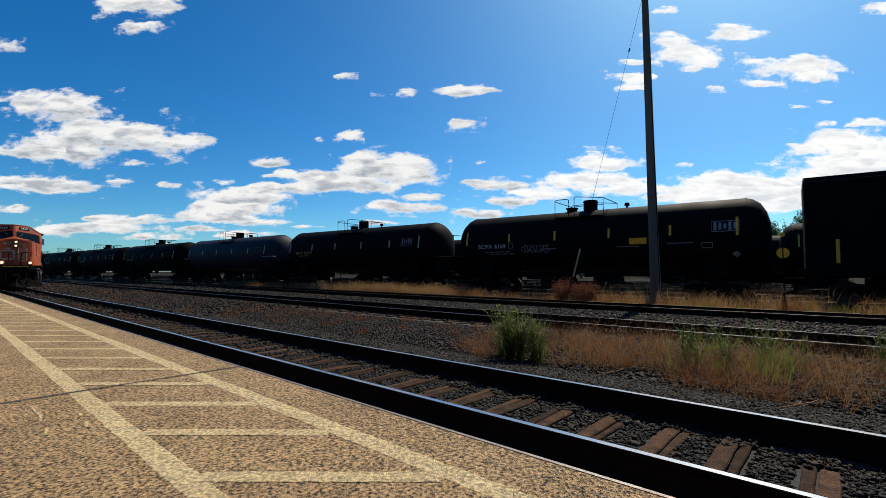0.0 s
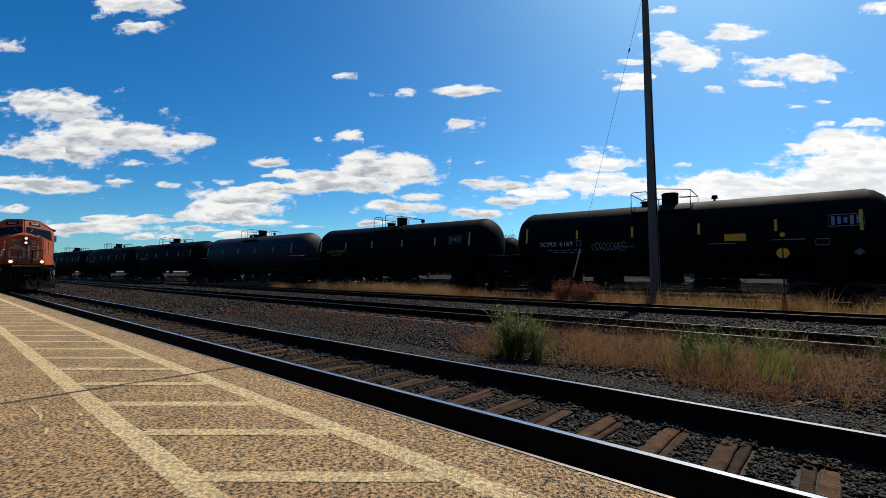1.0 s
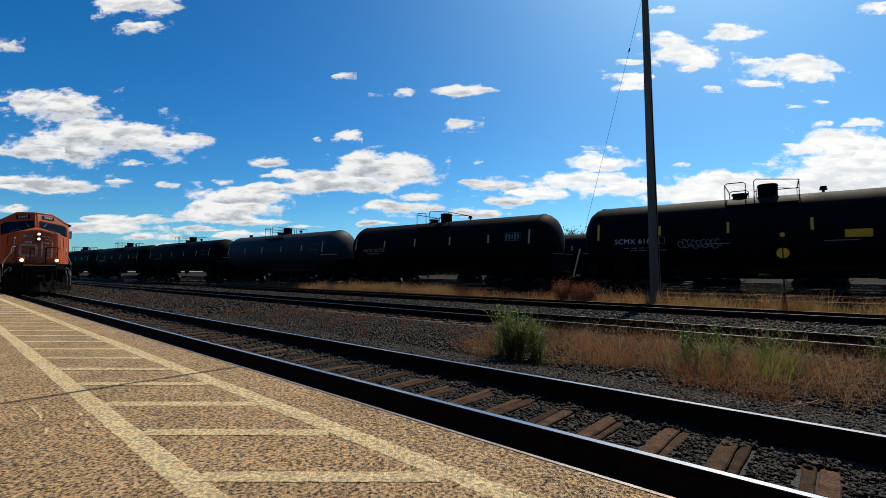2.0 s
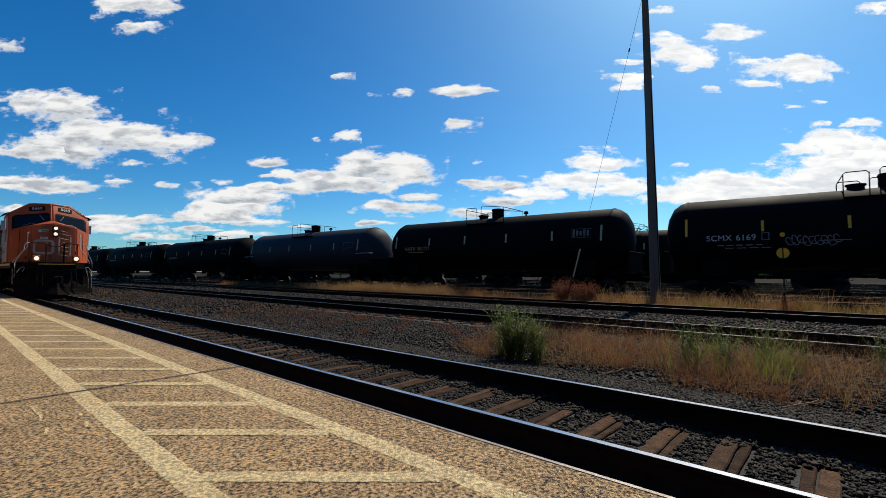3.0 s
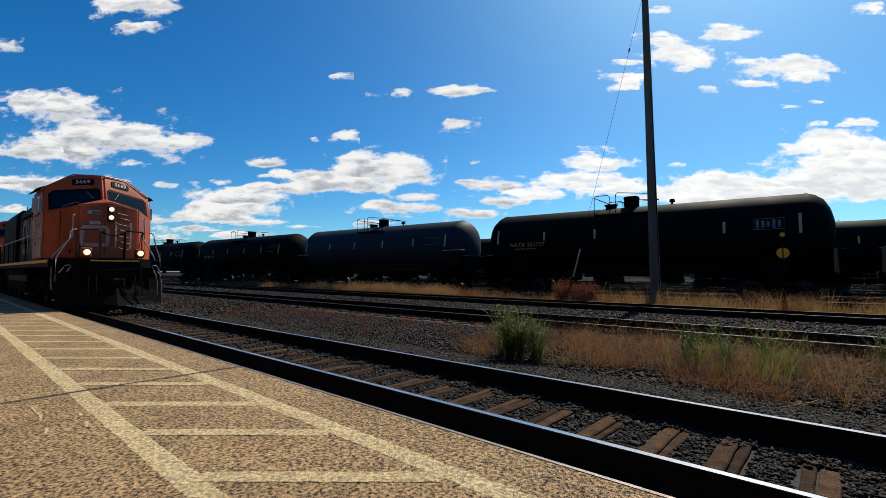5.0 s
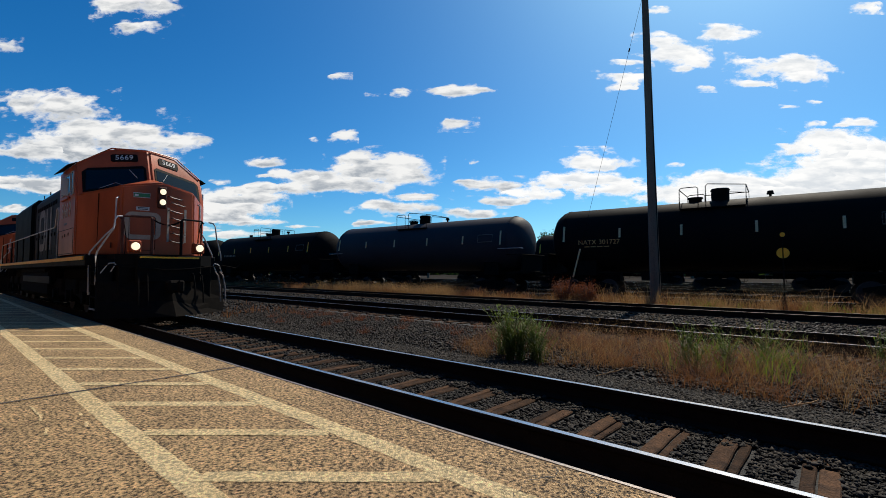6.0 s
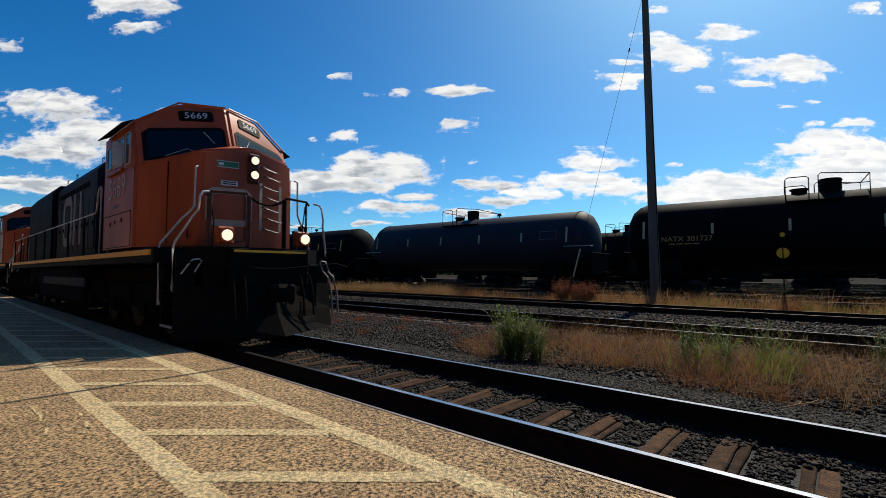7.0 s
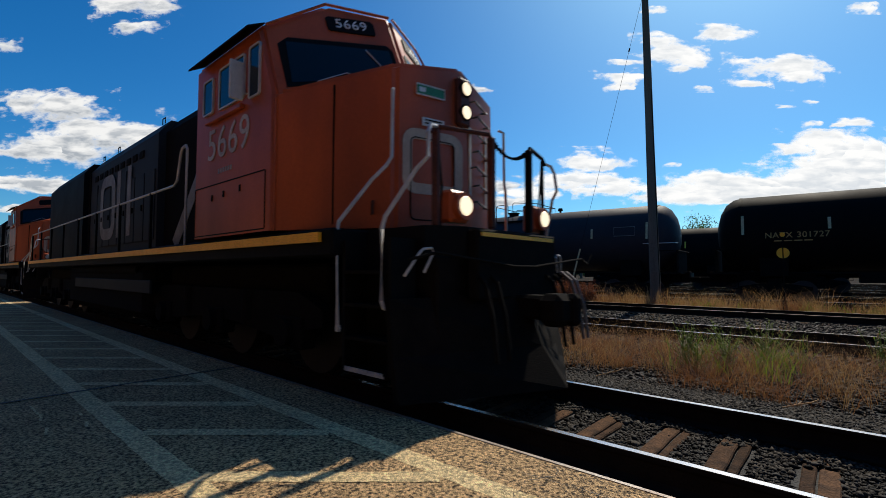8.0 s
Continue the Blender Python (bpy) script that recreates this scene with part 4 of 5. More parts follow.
# ---- clouds ----
def cloud_material(rim, base):
    m = bpy.data.materials.new("cloud_vapour")
    m.use_nodes = True
    n, l = m.node_tree.nodes, m.node_tree.links
    n.clear()
    out = n.new("ShaderNodeOutputMaterial")
    mixs = n.new("ShaderNodeMixShader")
    tr = n.new("ShaderNodeBsdfTransparent")
    em = n.new("ShaderNodeEmission")
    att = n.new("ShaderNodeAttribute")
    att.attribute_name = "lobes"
    tc = n.new("ShaderNodeTexCoord")
    info = n.new("ShaderNodeObjectInfo")
    off = n.new("ShaderNodeVectorMath")
    off.operation = "MULTIPLY_ADD"
    comb = n.new("ShaderNodeCombineXYZ")
    l.new(info.outputs["Random"], comb.inputs[2])
    off.inputs[1].default_value = (4000, 4000, 4000)
    l.new(comb.outputs[0], off.inputs[0])
    l.new(tc.outputs["Object"], off.inputs[2])
    stretch = n.new("ShaderNodeMapping")
    stretch.inputs["Scale"].default_value = (0.5, 1.0, 1.0)
    l.new(off.outputs[0], stretch.inputs["Vector"])
    puff = n.new("ShaderNodeTexNoise")
    puff.inputs["Scale"].default_value, puff.inputs["Detail"].default_value, puff.inputs["Roughness"].default_value = 0.013, 12, 0.6
    l.new(stretch.outputs[0], puff.inputs["Vector"])
    # density = lobes + fractal edge
    amp = n.new("ShaderNodeMath")
    amp.operation = "MULTIPLY_ADD"
    amp.inputs[1].default_value, amp.inputs[2].default_value = 3.0, -1.5
    l.new(puff.outputs["Fac"], amp.inputs[0])
    add = n.new("ShaderNodeMath")
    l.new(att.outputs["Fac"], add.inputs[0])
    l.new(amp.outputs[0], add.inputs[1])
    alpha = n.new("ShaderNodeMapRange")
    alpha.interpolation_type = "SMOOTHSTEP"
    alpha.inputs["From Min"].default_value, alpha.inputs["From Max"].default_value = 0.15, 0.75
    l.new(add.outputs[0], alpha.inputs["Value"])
    # shade painted into the glow: thick parts greyer below a sunlit-white rim
    shade = n.new("ShaderNodeTexNoise")
    shade.inputs["Scale"].default_value, shade.inputs["Detail"].default_value, shade.inputs["Roughness"].default_value = 0.014, 8, 0.55
    bands = n.new("ShaderNodeMapping")
    bands.inputs["Scale"].default_value = (0.35, 1.25, 1.0)
    l.new(off.outputs[0], bands.inputs["Vector"])
    l.new(bands.outputs[0], shade.inputs["Vector"])
    core = n.new("ShaderNodeMath")
    core.operation = "MULTIPLY"
    cr = n.new("ShaderNodeMapRange")
    cr.inputs["From Min"].default_value, cr.inputs["From Max"].default_value = 0.35, 0.95
    l.new(add.outputs[0], cr.inputs["Value"])
    sr = n.new("ShaderNodeMapRange")
    sr.inputs["From Min"].default_value, sr.inputs["From Max"].default_value = 0.4, 0.62
    l.new(shade.outputs["Fac"], sr.inputs["Value"])
    low = n.new("ShaderNodeAttribute")
    low.attribute_name = "base"
    soft = n.new("ShaderNodeMath")
    soft.operation = "MULTIPLY_ADD"
    soft.use_clamp = True
    soft.inputs[1].default_value = 0.55
    l.new(low.outputs["Fac"], soft.inputs[0])
    l.new(sr.outputs[0], soft.inputs[2])
    l.new(cr.outputs[0], core.inputs[0])
    l.new(soft.outputs[0], core.inputs[1])
    col = n.new("ShaderNodeMix")
    col.data_type = "RGBA"
    col.inputs["A"].default_value, col.inputs["B"].default_value = (*rim, 1), (*base, 1)
    l.new(core.outputs[0], col.inputs["Factor"])
    l.new(col.outputs["Result"], em.inputs["Color"])
    em.inputs["Strength"].default_value = 1.0
    l.new(alpha.outputs[0], mixs.inputs[0])
    l.new(tr.outputs[0], mixs.inputs[1])
    l.new(em.outputs[0], mixs.inputs[2])
    l.new(mixs.outputs[0], out.inputs[0])
    return m


# two copies: clouds towards the sun have brighter light painted in
CLOUD, CLOUD_SUNWARD = cloud_material((0.9, 0.9, 0.89), (0.4, 0.44, 0.49)), cloud_material((1.0, 1.0, 0.99), (0.72, 0.76, 0.8))
CLOUD_FAR, FOCAL = 2600.0, 809.5
M_PX = CLOUD_FAR / FOCAL
SKY_TURN = Matrix((RIGHT, UP, -FORWARD)).transposed().to_4x4()
clouds = []


def cloud(u, v, w, h, peak=1.0, flat=0.45):
    """A cumulus far off: (u, v) is the bearing of its middle, w and h its size in the same measure; flat: how level its base is."""
    rnd = random.Random(int(u * 7 + v * 13))
    peak *= 0.86 if w < 80 else 1.0
    W, H = w * M_PX * 0.72, h * M_PX * 0.85
    nx, ny = max(10, int(w / 5)), max(8, int(h / 4))
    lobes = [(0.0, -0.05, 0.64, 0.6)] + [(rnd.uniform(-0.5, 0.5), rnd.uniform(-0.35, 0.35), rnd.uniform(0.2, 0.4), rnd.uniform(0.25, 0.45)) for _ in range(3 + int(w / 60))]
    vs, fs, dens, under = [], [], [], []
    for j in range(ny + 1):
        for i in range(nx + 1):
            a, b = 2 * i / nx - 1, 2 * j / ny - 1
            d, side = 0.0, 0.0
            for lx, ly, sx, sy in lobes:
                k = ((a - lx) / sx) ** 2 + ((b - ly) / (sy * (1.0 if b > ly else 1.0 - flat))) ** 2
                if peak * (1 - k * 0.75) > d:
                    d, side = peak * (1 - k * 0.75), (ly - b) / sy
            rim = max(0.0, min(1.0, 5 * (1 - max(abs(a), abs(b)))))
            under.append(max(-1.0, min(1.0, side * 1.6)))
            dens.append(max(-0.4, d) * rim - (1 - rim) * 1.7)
            vs.append((a * W, b * H, 30 * max(0.0, d)))
            if i and j:
                q = j * (nx + 1) + i
                fs.append((q - nx - 2, q - nx - 1, q, q - 1))
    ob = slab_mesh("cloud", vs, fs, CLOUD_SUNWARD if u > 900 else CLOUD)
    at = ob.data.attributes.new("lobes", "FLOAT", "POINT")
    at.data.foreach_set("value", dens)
    at = ob.data.attributes.new("base", "FLOAT", "POINT")
    at.data.foreach_set("value", under)
    tagged(ob, "white cumulus cloud with a greyer base, far off", "cloud", group="fair-weather clouds", kind="structure")
    m = Matrix.Translation(EYE + (FORWARD + RIGHT * ((u - 784) / FOCAL) - UP * ((v - 441) / FOCAL)) * CLOUD_FAR) @ SKY_TURN
    ob.matrix_basis = m
    drift = -(5 + 0.013 * u) * M_PX
    clouds.append((ob, m, RIGHT * drift))


for row in ((250, 8, 150, 46), (255, 52, 95, 26, 0.8), (305, 12, 60, 30), (15, 85, 60, 30, 0.75), (110, 195, 190, 62), (175, 245, 290, 80), (90, 270, 220, 48), (330, 258, 110, 36, 0.9), (240, 290, 50, 14, 0.9), (10, 178, 40, 16, 0.7),
            (100, 330, 220, 34), (30, 322, 110, 30), (215, 322, 60, 10, 0.8), (303, 328, 55, 12), (25, 372, 80, 18, 0.9), (478, 289, 74, 20), (482, 312, 42, 10, 0.85), (400, 323, 55, 11, 0.85),
            (170, 405, 230, 26), (235, 392, 170, 20), (420, 352, 170, 44), (410, 375, 200, 40), (470, 335, 90, 28), (460, 395, 120, 12, 0.9),
            (690, 300, 190, 66), (610, 325, 220, 44), (560, 318, 110, 30, 0.9), (720, 367, 170, 28), (680, 395, 80, 10), (609, 138, 44, 15, 0.85), (663, 170, 36, 12, 0.8), (716, 166, 46, 24, 0.85), (820, 163, 130, 24, 0.95),
            (823, 221, 72, 22), (566, 247, 24, 12, 0.85), (616, 241, 50, 22, 0.9), (850, 289, 26, 12, 0.9), (880, 328, 120, 26), (900, 358, 110, 18, 0.9), (860, 380, 110, 24), (1068, 286, 140, 40), (1000, 325, 150, 34), (1060, 318, 150, 36),
            (960, 345, 130, 26), (1110, 335, 140, 34), (1210, 292, 32, 12, 0.9), (1230, 335, 150, 44), (1330, 330, 180, 56), (1380, 360, 120, 50), (1130, 112, 80, 14, 0.8), (1110, 138, 90, 22), (1118, 155, 60, 18), (1205, 95, 130, 60), (1225, 122, 60, 16, 0.9),
            (1405, 120, 190, 46), (1440, 138, 100, 36), (1350, 150, 80, 16, 0.85), (1265, 157, 36, 12, 0.85), (1500, 258, 190, 50), (1530, 285, 170, 60), (1420, 262, 80, 26, 0.9), (1535, 219, 80, 18, 0.95), (1465, 219, 42, 14, 0.85), (1420, 190, 44, 8, 0.75),
            (1460, 182, 30, 8, 0.75), (1550, 12, 60, 22, 0.8), (1310, 60, 130, 30, 0.8), (1180, 20, 60, 16, 0.75), (1350, 292, 60, 12, 0.85),
            (270, 420, 130, 16, 0.9), (350, 405, 90, 14, 0.9), (330, 436, 110, 10, 0.85), (440, 415, 120, 16, 0.9), (400, 385, 130, 26), (540, 402, 70, 8, 0.85), (440, 368, 90, 30), (740, 350, 100, 16, 0.9),
            (1330, 345, 260, 56, 1.25), (1480, 318, 260, 80, 1.3), (1240, 352, 200, 36, 1.1), (1540, 300, 180, 90, 1.3), (1400, 345, 200, 50, 1.2)):
    cloud(*row)


# ---- freight markings ----
def stencil(top, text, size, x, z, mat, name="reporting_mark"):
    """Each word is a mark of its own on the shell, the line centred on x."""
    words = [lettering(w, size, mat, name, side_mark(top, x, z), top) for w in text.split()]
    wide = [max(v.co.x for v in ob.data.vertices) - min(v.co.x for v in ob.data.vertices) for ob in words]
    left = x - (sum(wide) + 0.45 * size * (len(wide) - 1)) / 2
    for ob, w in zip(words, wide):
        ob.matrix_basis = side_mark(top, left + w / 2, z)
        left += w + 0.45 * size


def mark_bars(top, rows, mat, name, label=""):
    """Small unreadable stencils: rows of (x, z, width, height) on the shell."""
    for x, z, w, h in rows:
        ob = part(name, boxed(-w / 2, w / 2, -h / 2, h / 2, -0.003, 0.004), mat, top, label)
        ob.matrix_basis = side_mark(top, x, z)


def open_frame(top, x, z, w, h, t, mat, name, label=""):
    bm = bmesh.new()
    band(bm, [(-w / 2, -h / 2), (w / 2, -h / 2), (w / 2, h / 2), (-w / 2, h / 2)], t, 0.006, axes=((1, 0, 0), (0, 1, 0)), normal=(0, 0, 1), closed=True)
    ob = part(name, bm, mat, top, label)
    ob.matrix_basis = side_mark(top, x, z)


t1, t2, t3 = freight[0][0], freight[1][0], freight[2][0]
stencil(t1, "SCMX 6169", 0.32, -4.85, 2.52, WHITE)
mark_bars(t1, [(-5.2 + 0.32 * k, 2.24, 0.22, 0.035) for k in range(5)] + [(-4.9 + 0.4 * k, 2.13, 0.3, 0.03) for k in range(4)], GREY_MARK, "stencil_line")
open_frame(t1, -3.72, 2.55, 0.22, 0.26, 0.03, GREY_MARK, "stencil_box")
mark_bars(t1, [(-1.7, 2.33, 0.9, 0.03), (2.1, 2.32, 0.95, 0.03), (4.2, 2.4, 1.0, 0.03)], GREY_MARK, "stencil_line")
mark_bars(t1, [(2.55, 2.55, 0.72, 0.28)], YELLOW, "placard", "yellow placard")
mark_bars(t1, [(2.55, 2.51, 0.6, 0.03), (2.55, 2.6, 0.6, 0.03)], IRON, "placard_bar")
open_frame(t1, 5.85, 3.02, 0.95, 0.42, 0.025, GREY_MARK, "data_panel", "faded grey data panel outline")
mark_bars(t1, [(5.5 + 0.17 * k, 3.02, 0.1, 0.34 - 0.06 * (k % 3)) for k in range(5)], GREY_MARK, "data_column")
open_frame(t1, 5.2, 2.28, 0.38, 0.22, 0.03, GREY_MARK, "stencil_box")
ob = part("hazard_diamond", boxed(-0.11, 0.11, -0.11, 0.11, -0.003, 0.005), GREY_MARK, t1)
ob.matrix_basis = side_mark(t1, 6.2, 1.9) @ pose(0, 0, 0, 0, 0, 45)
# graffiti: loose looping strokes
rnd = random.Random(21)
for k in range(9):
    cx, cy = -3.3 + 0.17 * k, 0.0
    pts = []
    for j in range(9):
        a = radians(rnd.uniform(20, 60) + 38 * j)
        pts.append((0.11 * math.cos(a) + 0.015 * j, 0.19 * math.sin(a) * (1 if k % 2 else 0.8)))
    bm = band(bmesh.new(), pts, 0.026, 0.005, axes=((1, 0, 0), (0, 1, 0)), normal=(0, 0, 1))
    ob = part("graffiti_stroke", bm, GREY_MARK, t1, "pale spray-painted stroke")
    ob.matrix_basis = side_mark(t1, cx + 0.25, 2.36 + rnd.uniform(-0.04, 0.04), out=0.03)
stencil(t2, "NATX 301727", 0.3, -4.75, 2.56, OCHRE_TEXT)
mark_bars(t2, [(-5.3 + 0.3 * k, 2.36, 0.24, 0.04) for k in range(4)], OCHRE_TEXT, "stencil_line")
open_frame(t2, 5.3, 3.02, 0.95, 0.42, 0.02, FADED, "data_panel", "faded grey data panel outline")
mark_bars(t2, [(4.95 + 0.17 * k, 3.02, 0.1, 0.34 - 0.06 * (k % 3)) for k in range(5)], FADED, "data_column")
for k, (car, sets, off) in enumerate(freight[2:7]):
    if k:
        mark_bars(car, [(-5.4 + 0.24 * j, 2.55, 0.12, 0.16) for j in range(8)], FADED, "stencil_block", "faded reporting mark")
    open_frame(car, 5.3, 3.0, 0.9, 0.4, 0.025, FADED, "data_panel")


# ---- covered hopper at the head of the visible train ----
def hopper_car():
    top = tagged(empty("hopper_car"), "black covered hopper car with pale lettering in the freight train", "hopper car")
    L, w = 7.6, 1.55
    prof = [(-w, 1.25), (-w, 4.45), (-w + 0.1, 4.62), (-0.6, 4.74), (0.6, 4.74), (w - 0.1, 4.62), (w, 4.45), (w, 1.25)]
    bm = loft(bmesh.new(), [[(x, y, z) for y, z in prof] for x in (-L, L)])
    part("body", bm, TANK_BLACK, top)
    for x in (-4.8, -1.6, 1.6, 4.8):
        bm = loft(bmesh.new(), [[(x - 1.2, -1.2, 1.3), (x + 1.2, -1.2, 1.3), (x + 1.2, 1.2, 1.3), (x - 1.2, 1.2, 1.3)], [(x - 0.35, -0.5, 0.55), (x + 0.35, -0.5, 0.55), (x + 0.35, 0.5, 0.55), (x - 0.35, 0.5, 0.55)]])
        part("discharge_bay", bm, IRON, top)
    for s in (-1, 1):
        part("side_sill", boxed(-L - 0.3, L + 0.3, min(s * w, s * (w + 0.06)), max(s * w, s * (w + 0.06)), 1.05, 1.32, bevel=0.01), TANK_BLACK, top)
        part("top_chord", boxed(-L, L, min(s * w, s * (w + 0.05)), max(s * w, s * (w + 0.05)), 4.35, 4.47, bevel=0.01), TANK_BLACK, top)
        for k in range(8):
            bm = boxed(s * L - 0.02, s * L + 0.02, -1.5, -1.1, 1.5 + 0.36 * k, 1.53 + 0.36 * k)
            part("ladder_rung", bm, IRON, top)
        part("end_post", boxed(s * L - 0.05, s * L + 0.08, -1.56, -1.46, 1.2, 4.5), IRON, top)
        part("coupler", boxed(min(s * L, s * (L + 0.75)), max(s * L, s * (L + 0.75)), -0.12, 0.12, 0.72, 0.98, bevel=0.04), IRON, top)
    part("roof_walk", boxed(-L, L, -0.45, 0.45, 4.76, 4.8), IRON, top)
    for x in (-6.75, -2.2, 2.2, 6.75):
        part("reflector", boxed(x - 0.05, x + 0.05, -w - 0.012, -w, 1.5, 2.35), YELLOW, top, "yellow reflective strip")
    for k in range(4):
        part("lettering_block", boxed(-4.85 + 0.42 * k, -4.55 + 0.42 * k, -w - 0.01, -w, 2.8, 3.1), GREY_MARK, top, "pale reporting mark")
        part("lettering_block", boxed(-4.65 + 0.3 * k, -4.45 + 0.3 * k, -w - 0.01, -w, 2.3, 2.52), GREY_MARK, top, "pale reporting mark")
    sets = truck_parts(top, -5.6) + truck_parts(top, 5.6)
    return top, sets


hop, hop_sets = hopper_car()
freight.append((hop, hop_sets, 17.81))
for car, _, _ in freight:
    enlarge(car, CAR_SIZE)

# ---- parked tank cars on a farther yard track ----
for k in range(-1, 5):
    x = 4.5 - 18.01 * k
    car, _ = tank_car("parked_tank_car", "dark tank car standing in the yard beyond the train", TANK_BLACK, zc=2.62, strips=STRIPS)
    car["group"] = "parked tank cars"
    car.matrix_basis = pose(x, YARD_0 + 13.9 + SLANT * x, YARD_Z, 0, 0, SLANT_DEG)
    mark_bars(car, [(-5.6 + 0.3 * j, 2.4, 0.2, 0.22) for j in range(5)], GREY_MARK, "stencil_block", "faded reporting mark")
    enlarge(car, CAR_SIZE)


# a second parked row behind it
for k in range(-1, 7):
    x = 10.1 - 18.01 * k
    car, _ = tank_car("parked_tank_car", "dark tank car standing in the last row of the yard", TANK_BLACK, zc=2.6)
    car["group"] = "parked tank cars"
    car.matrix_basis = pose(x, YARD_0 + 25.8 + SLANT * x, YARD_Z, 0, 0, SLANT_DEG)
    enlarge(car, CAR_SIZE)


# ---- yard furniture ----
def utility_pole():
    top = tagged(empty("utility_pole", pose(-5.9, 19.5, -0.3, 0, -0.75, 0)), "tall weathered wooden pole rising from dry grass", "pole")
    bm = bmesh.new()
    n = 20
    rings = []
    rnd = random.Random(4)
    for i in range(15):
        z = 13.7 * i / 14
        r = 0.2 - 0.075 * i / 14
        rings.append([(r * (1 + 0.03 * rnd.uniform(-1, 1)) * math.cos(2 * math.pi * k / n), r * (1 + 0.03 * rnd.uniform(-1, 1)) * math.sin(2 * math.pi * k / n), z) for k in range(n)])
    loft(bm, rings)
    part("shaft", bm, POLE_WOOD, top, smooth=True)
    bm = bmesh.new()
    for z in (13.3, 13.42):
        rod(bm, (0, 0, z), (0, 0, z + 0.05), 0.15, seg=18)
    part("guy_collar", bm, IRON, top)
    part("conduit", rod(bmesh.new(), (0.19, -0.06, 0), (0.13, -0.06, 9.0), 0.02, seg=8), IRON, top)


def guy_wire():
    a, b = Vector((-9.78, 19.5, -0.25)), Vector((-6.06, 19.5, 13.1))
    top = tagged(empty("guy_wire"), "thin steel guy wire with a pale guard at its foot", "guy wire")
    part("wire", rod(bmesh.new(), a, b, 0.007, seg=6), IRON, top)
    part("guard", rod(bmesh.new(), a.lerp(b, 0.09), a.lerp(b, 0.185), 0.035, seg=10), PALE, top, "pale plastic wire guard")
    c = a.lerp(b, 0.81)
    part("strain_insulator", rod(bmesh.new(), c, c + (b - a).normalized() * 0.14, 0.03, seg=10), IRON, top)
    part("anchor_eye", rod(bmesh.new(), a - (b - a).normalized() * 0.1, a + (b - a).normalized() * 0.3, 0.02, seg=8), IRON, top)


def switch_stand():
    top = tagged(empty("switch_stand", pose(-1.72, 19.4, -0.3)), "switch stand with a yellow disc target beside the grass", "switch stand")
    part("mast", rod(bmesh.new(), (0, 0, 0), (0, 0, 2.85), 0.022, seg=8), IRON, top)
    bm = bmesh.new()
    box(bm, -0.35, 0.35, -0.18, 0.18, 0.05, 0.2, bevel=0.02)
    rod(bm, (0, 0, 0.2), (0, 0, 0.55), 0.1, 0.06, 14)
    part("stand_base", bm, IRON, top)
    part("throw_lever", tube(bmesh.new(), [(0.05, -0.05, 0.5), (0.3, -0.1, 0.55), (0.5, -0.12, 0.25)], 0.02, 8), IRON, top)
    for s in (-1, 1):
        bm = bmesh.new()
        pts = [(s * 0.012 + s * 0.17 * math.cos(a), 0, 2.14 + 0.18 * math.sin(a)) for a in [radians(-90 + 180 * k / 18) for k in range(19)]]
        bm = sheet(pts, 0.012, (0, -1, 0))
        part("target_half", bm, YELLOW, top, "yellow half-disc target")
    bm = bmesh.new()
    rod(bm, (0, -0.03, 2.77), (0, 0.03, 2.77), 0.075, seg=20)
    part("lamp_target", bm, YELLOW, top, "small yellow disc")
    top.rotation_euler.z = radians(4)


def signal_mast():
    top = tagged(empty("signal_mast", pose(-71.7, 34.2, -0.37)), "thin dark mast with a lamp head beyond the trains", "mast")
    part("mast", rod(bmesh.new(), (0, 0, 0), (0, 0, 7.2), 0.07, 0.05, 8), IRON, top)
    part("lamp_head", boxed(-0.22, 0.22, -0.2, 0.2, 6.6, 7.4, bevel=0.05), IRON, top)


utility_pole()
guy_wire()
switch_stand()
signal_mast()

# added unseen wall behind the camera: blocks sky light to deepen the shade
WALL = material("sky_block_brick", (0.06, 0.035, 0.028), (0.085, 0.05, 0.038), scale=2, fine=30, rough=0.9, bump=0.4)
tagged(part("wall_station", boxed(-70, 40, -7.4, -7.0, 0.0, 8.5), WALL), "plain dark wall added out of view to block sky light", "wall", kind="structure")


# ---- plants ----
def ribbon_cloud(name, roots, heights, lean, widths, mat, seed, label, category):
    """Grass blades as bent, tapering ribbons, all in one mesh."""
    rg = np.random.default_rng(seed)
    n = len(roots)
    ang = rg.uniform(0, 2 * np.pi, n)
    d = np.stack([np.cos(ang), np.sin(ang), np.zeros(n)], 1)
    face = rg.uniform(0, 2 * np.pi, n)
    s = np.stack([np.cos(face), np.sin(face), np.zeros(n)], 1) * widths[:, None] / 2
    bend = lean * rg.uniform(0.15, 1.0, n) * heights
    ups = np.array([0, 0, 1.0])
    vs = np.zeros((n, 7, 3))
    for i, (f, b, w) in enumerate(((0.0, 0.0, 1.0), (0.4, 0.16, 0.85), (0.75, 0.52, 0.55))):
        c = roots + ups * (heights * f)[:, None] + d * (bend * b)[:, None]
        vs[:, 2 * i] = c - s * w
        vs[:, 2 * i + 1] = c + s * w
    vs[:, 6] = roots + ups * (heights * (1.0 - 0.12 * rg.uniform(0, 1, n)))[:, None] + d * bend[:, None]
    k = np.arange(n)[:, None] * 7
    q = np.concatenate([k + np.array([[0, 1, 3, 2]]), k + np.array([[2, 3, 5, 4]])])
    t = k + np.array([[4, 5, 6]])
    me = bpy.data.meshes.new(name)
    me.from_pydata(vs.reshape(-1, 3).tolist(), [], q.tolist() + t.tolist())
    me.materials.append(mat)
    return tagged(new(name, me), label, category, kind="stuff")


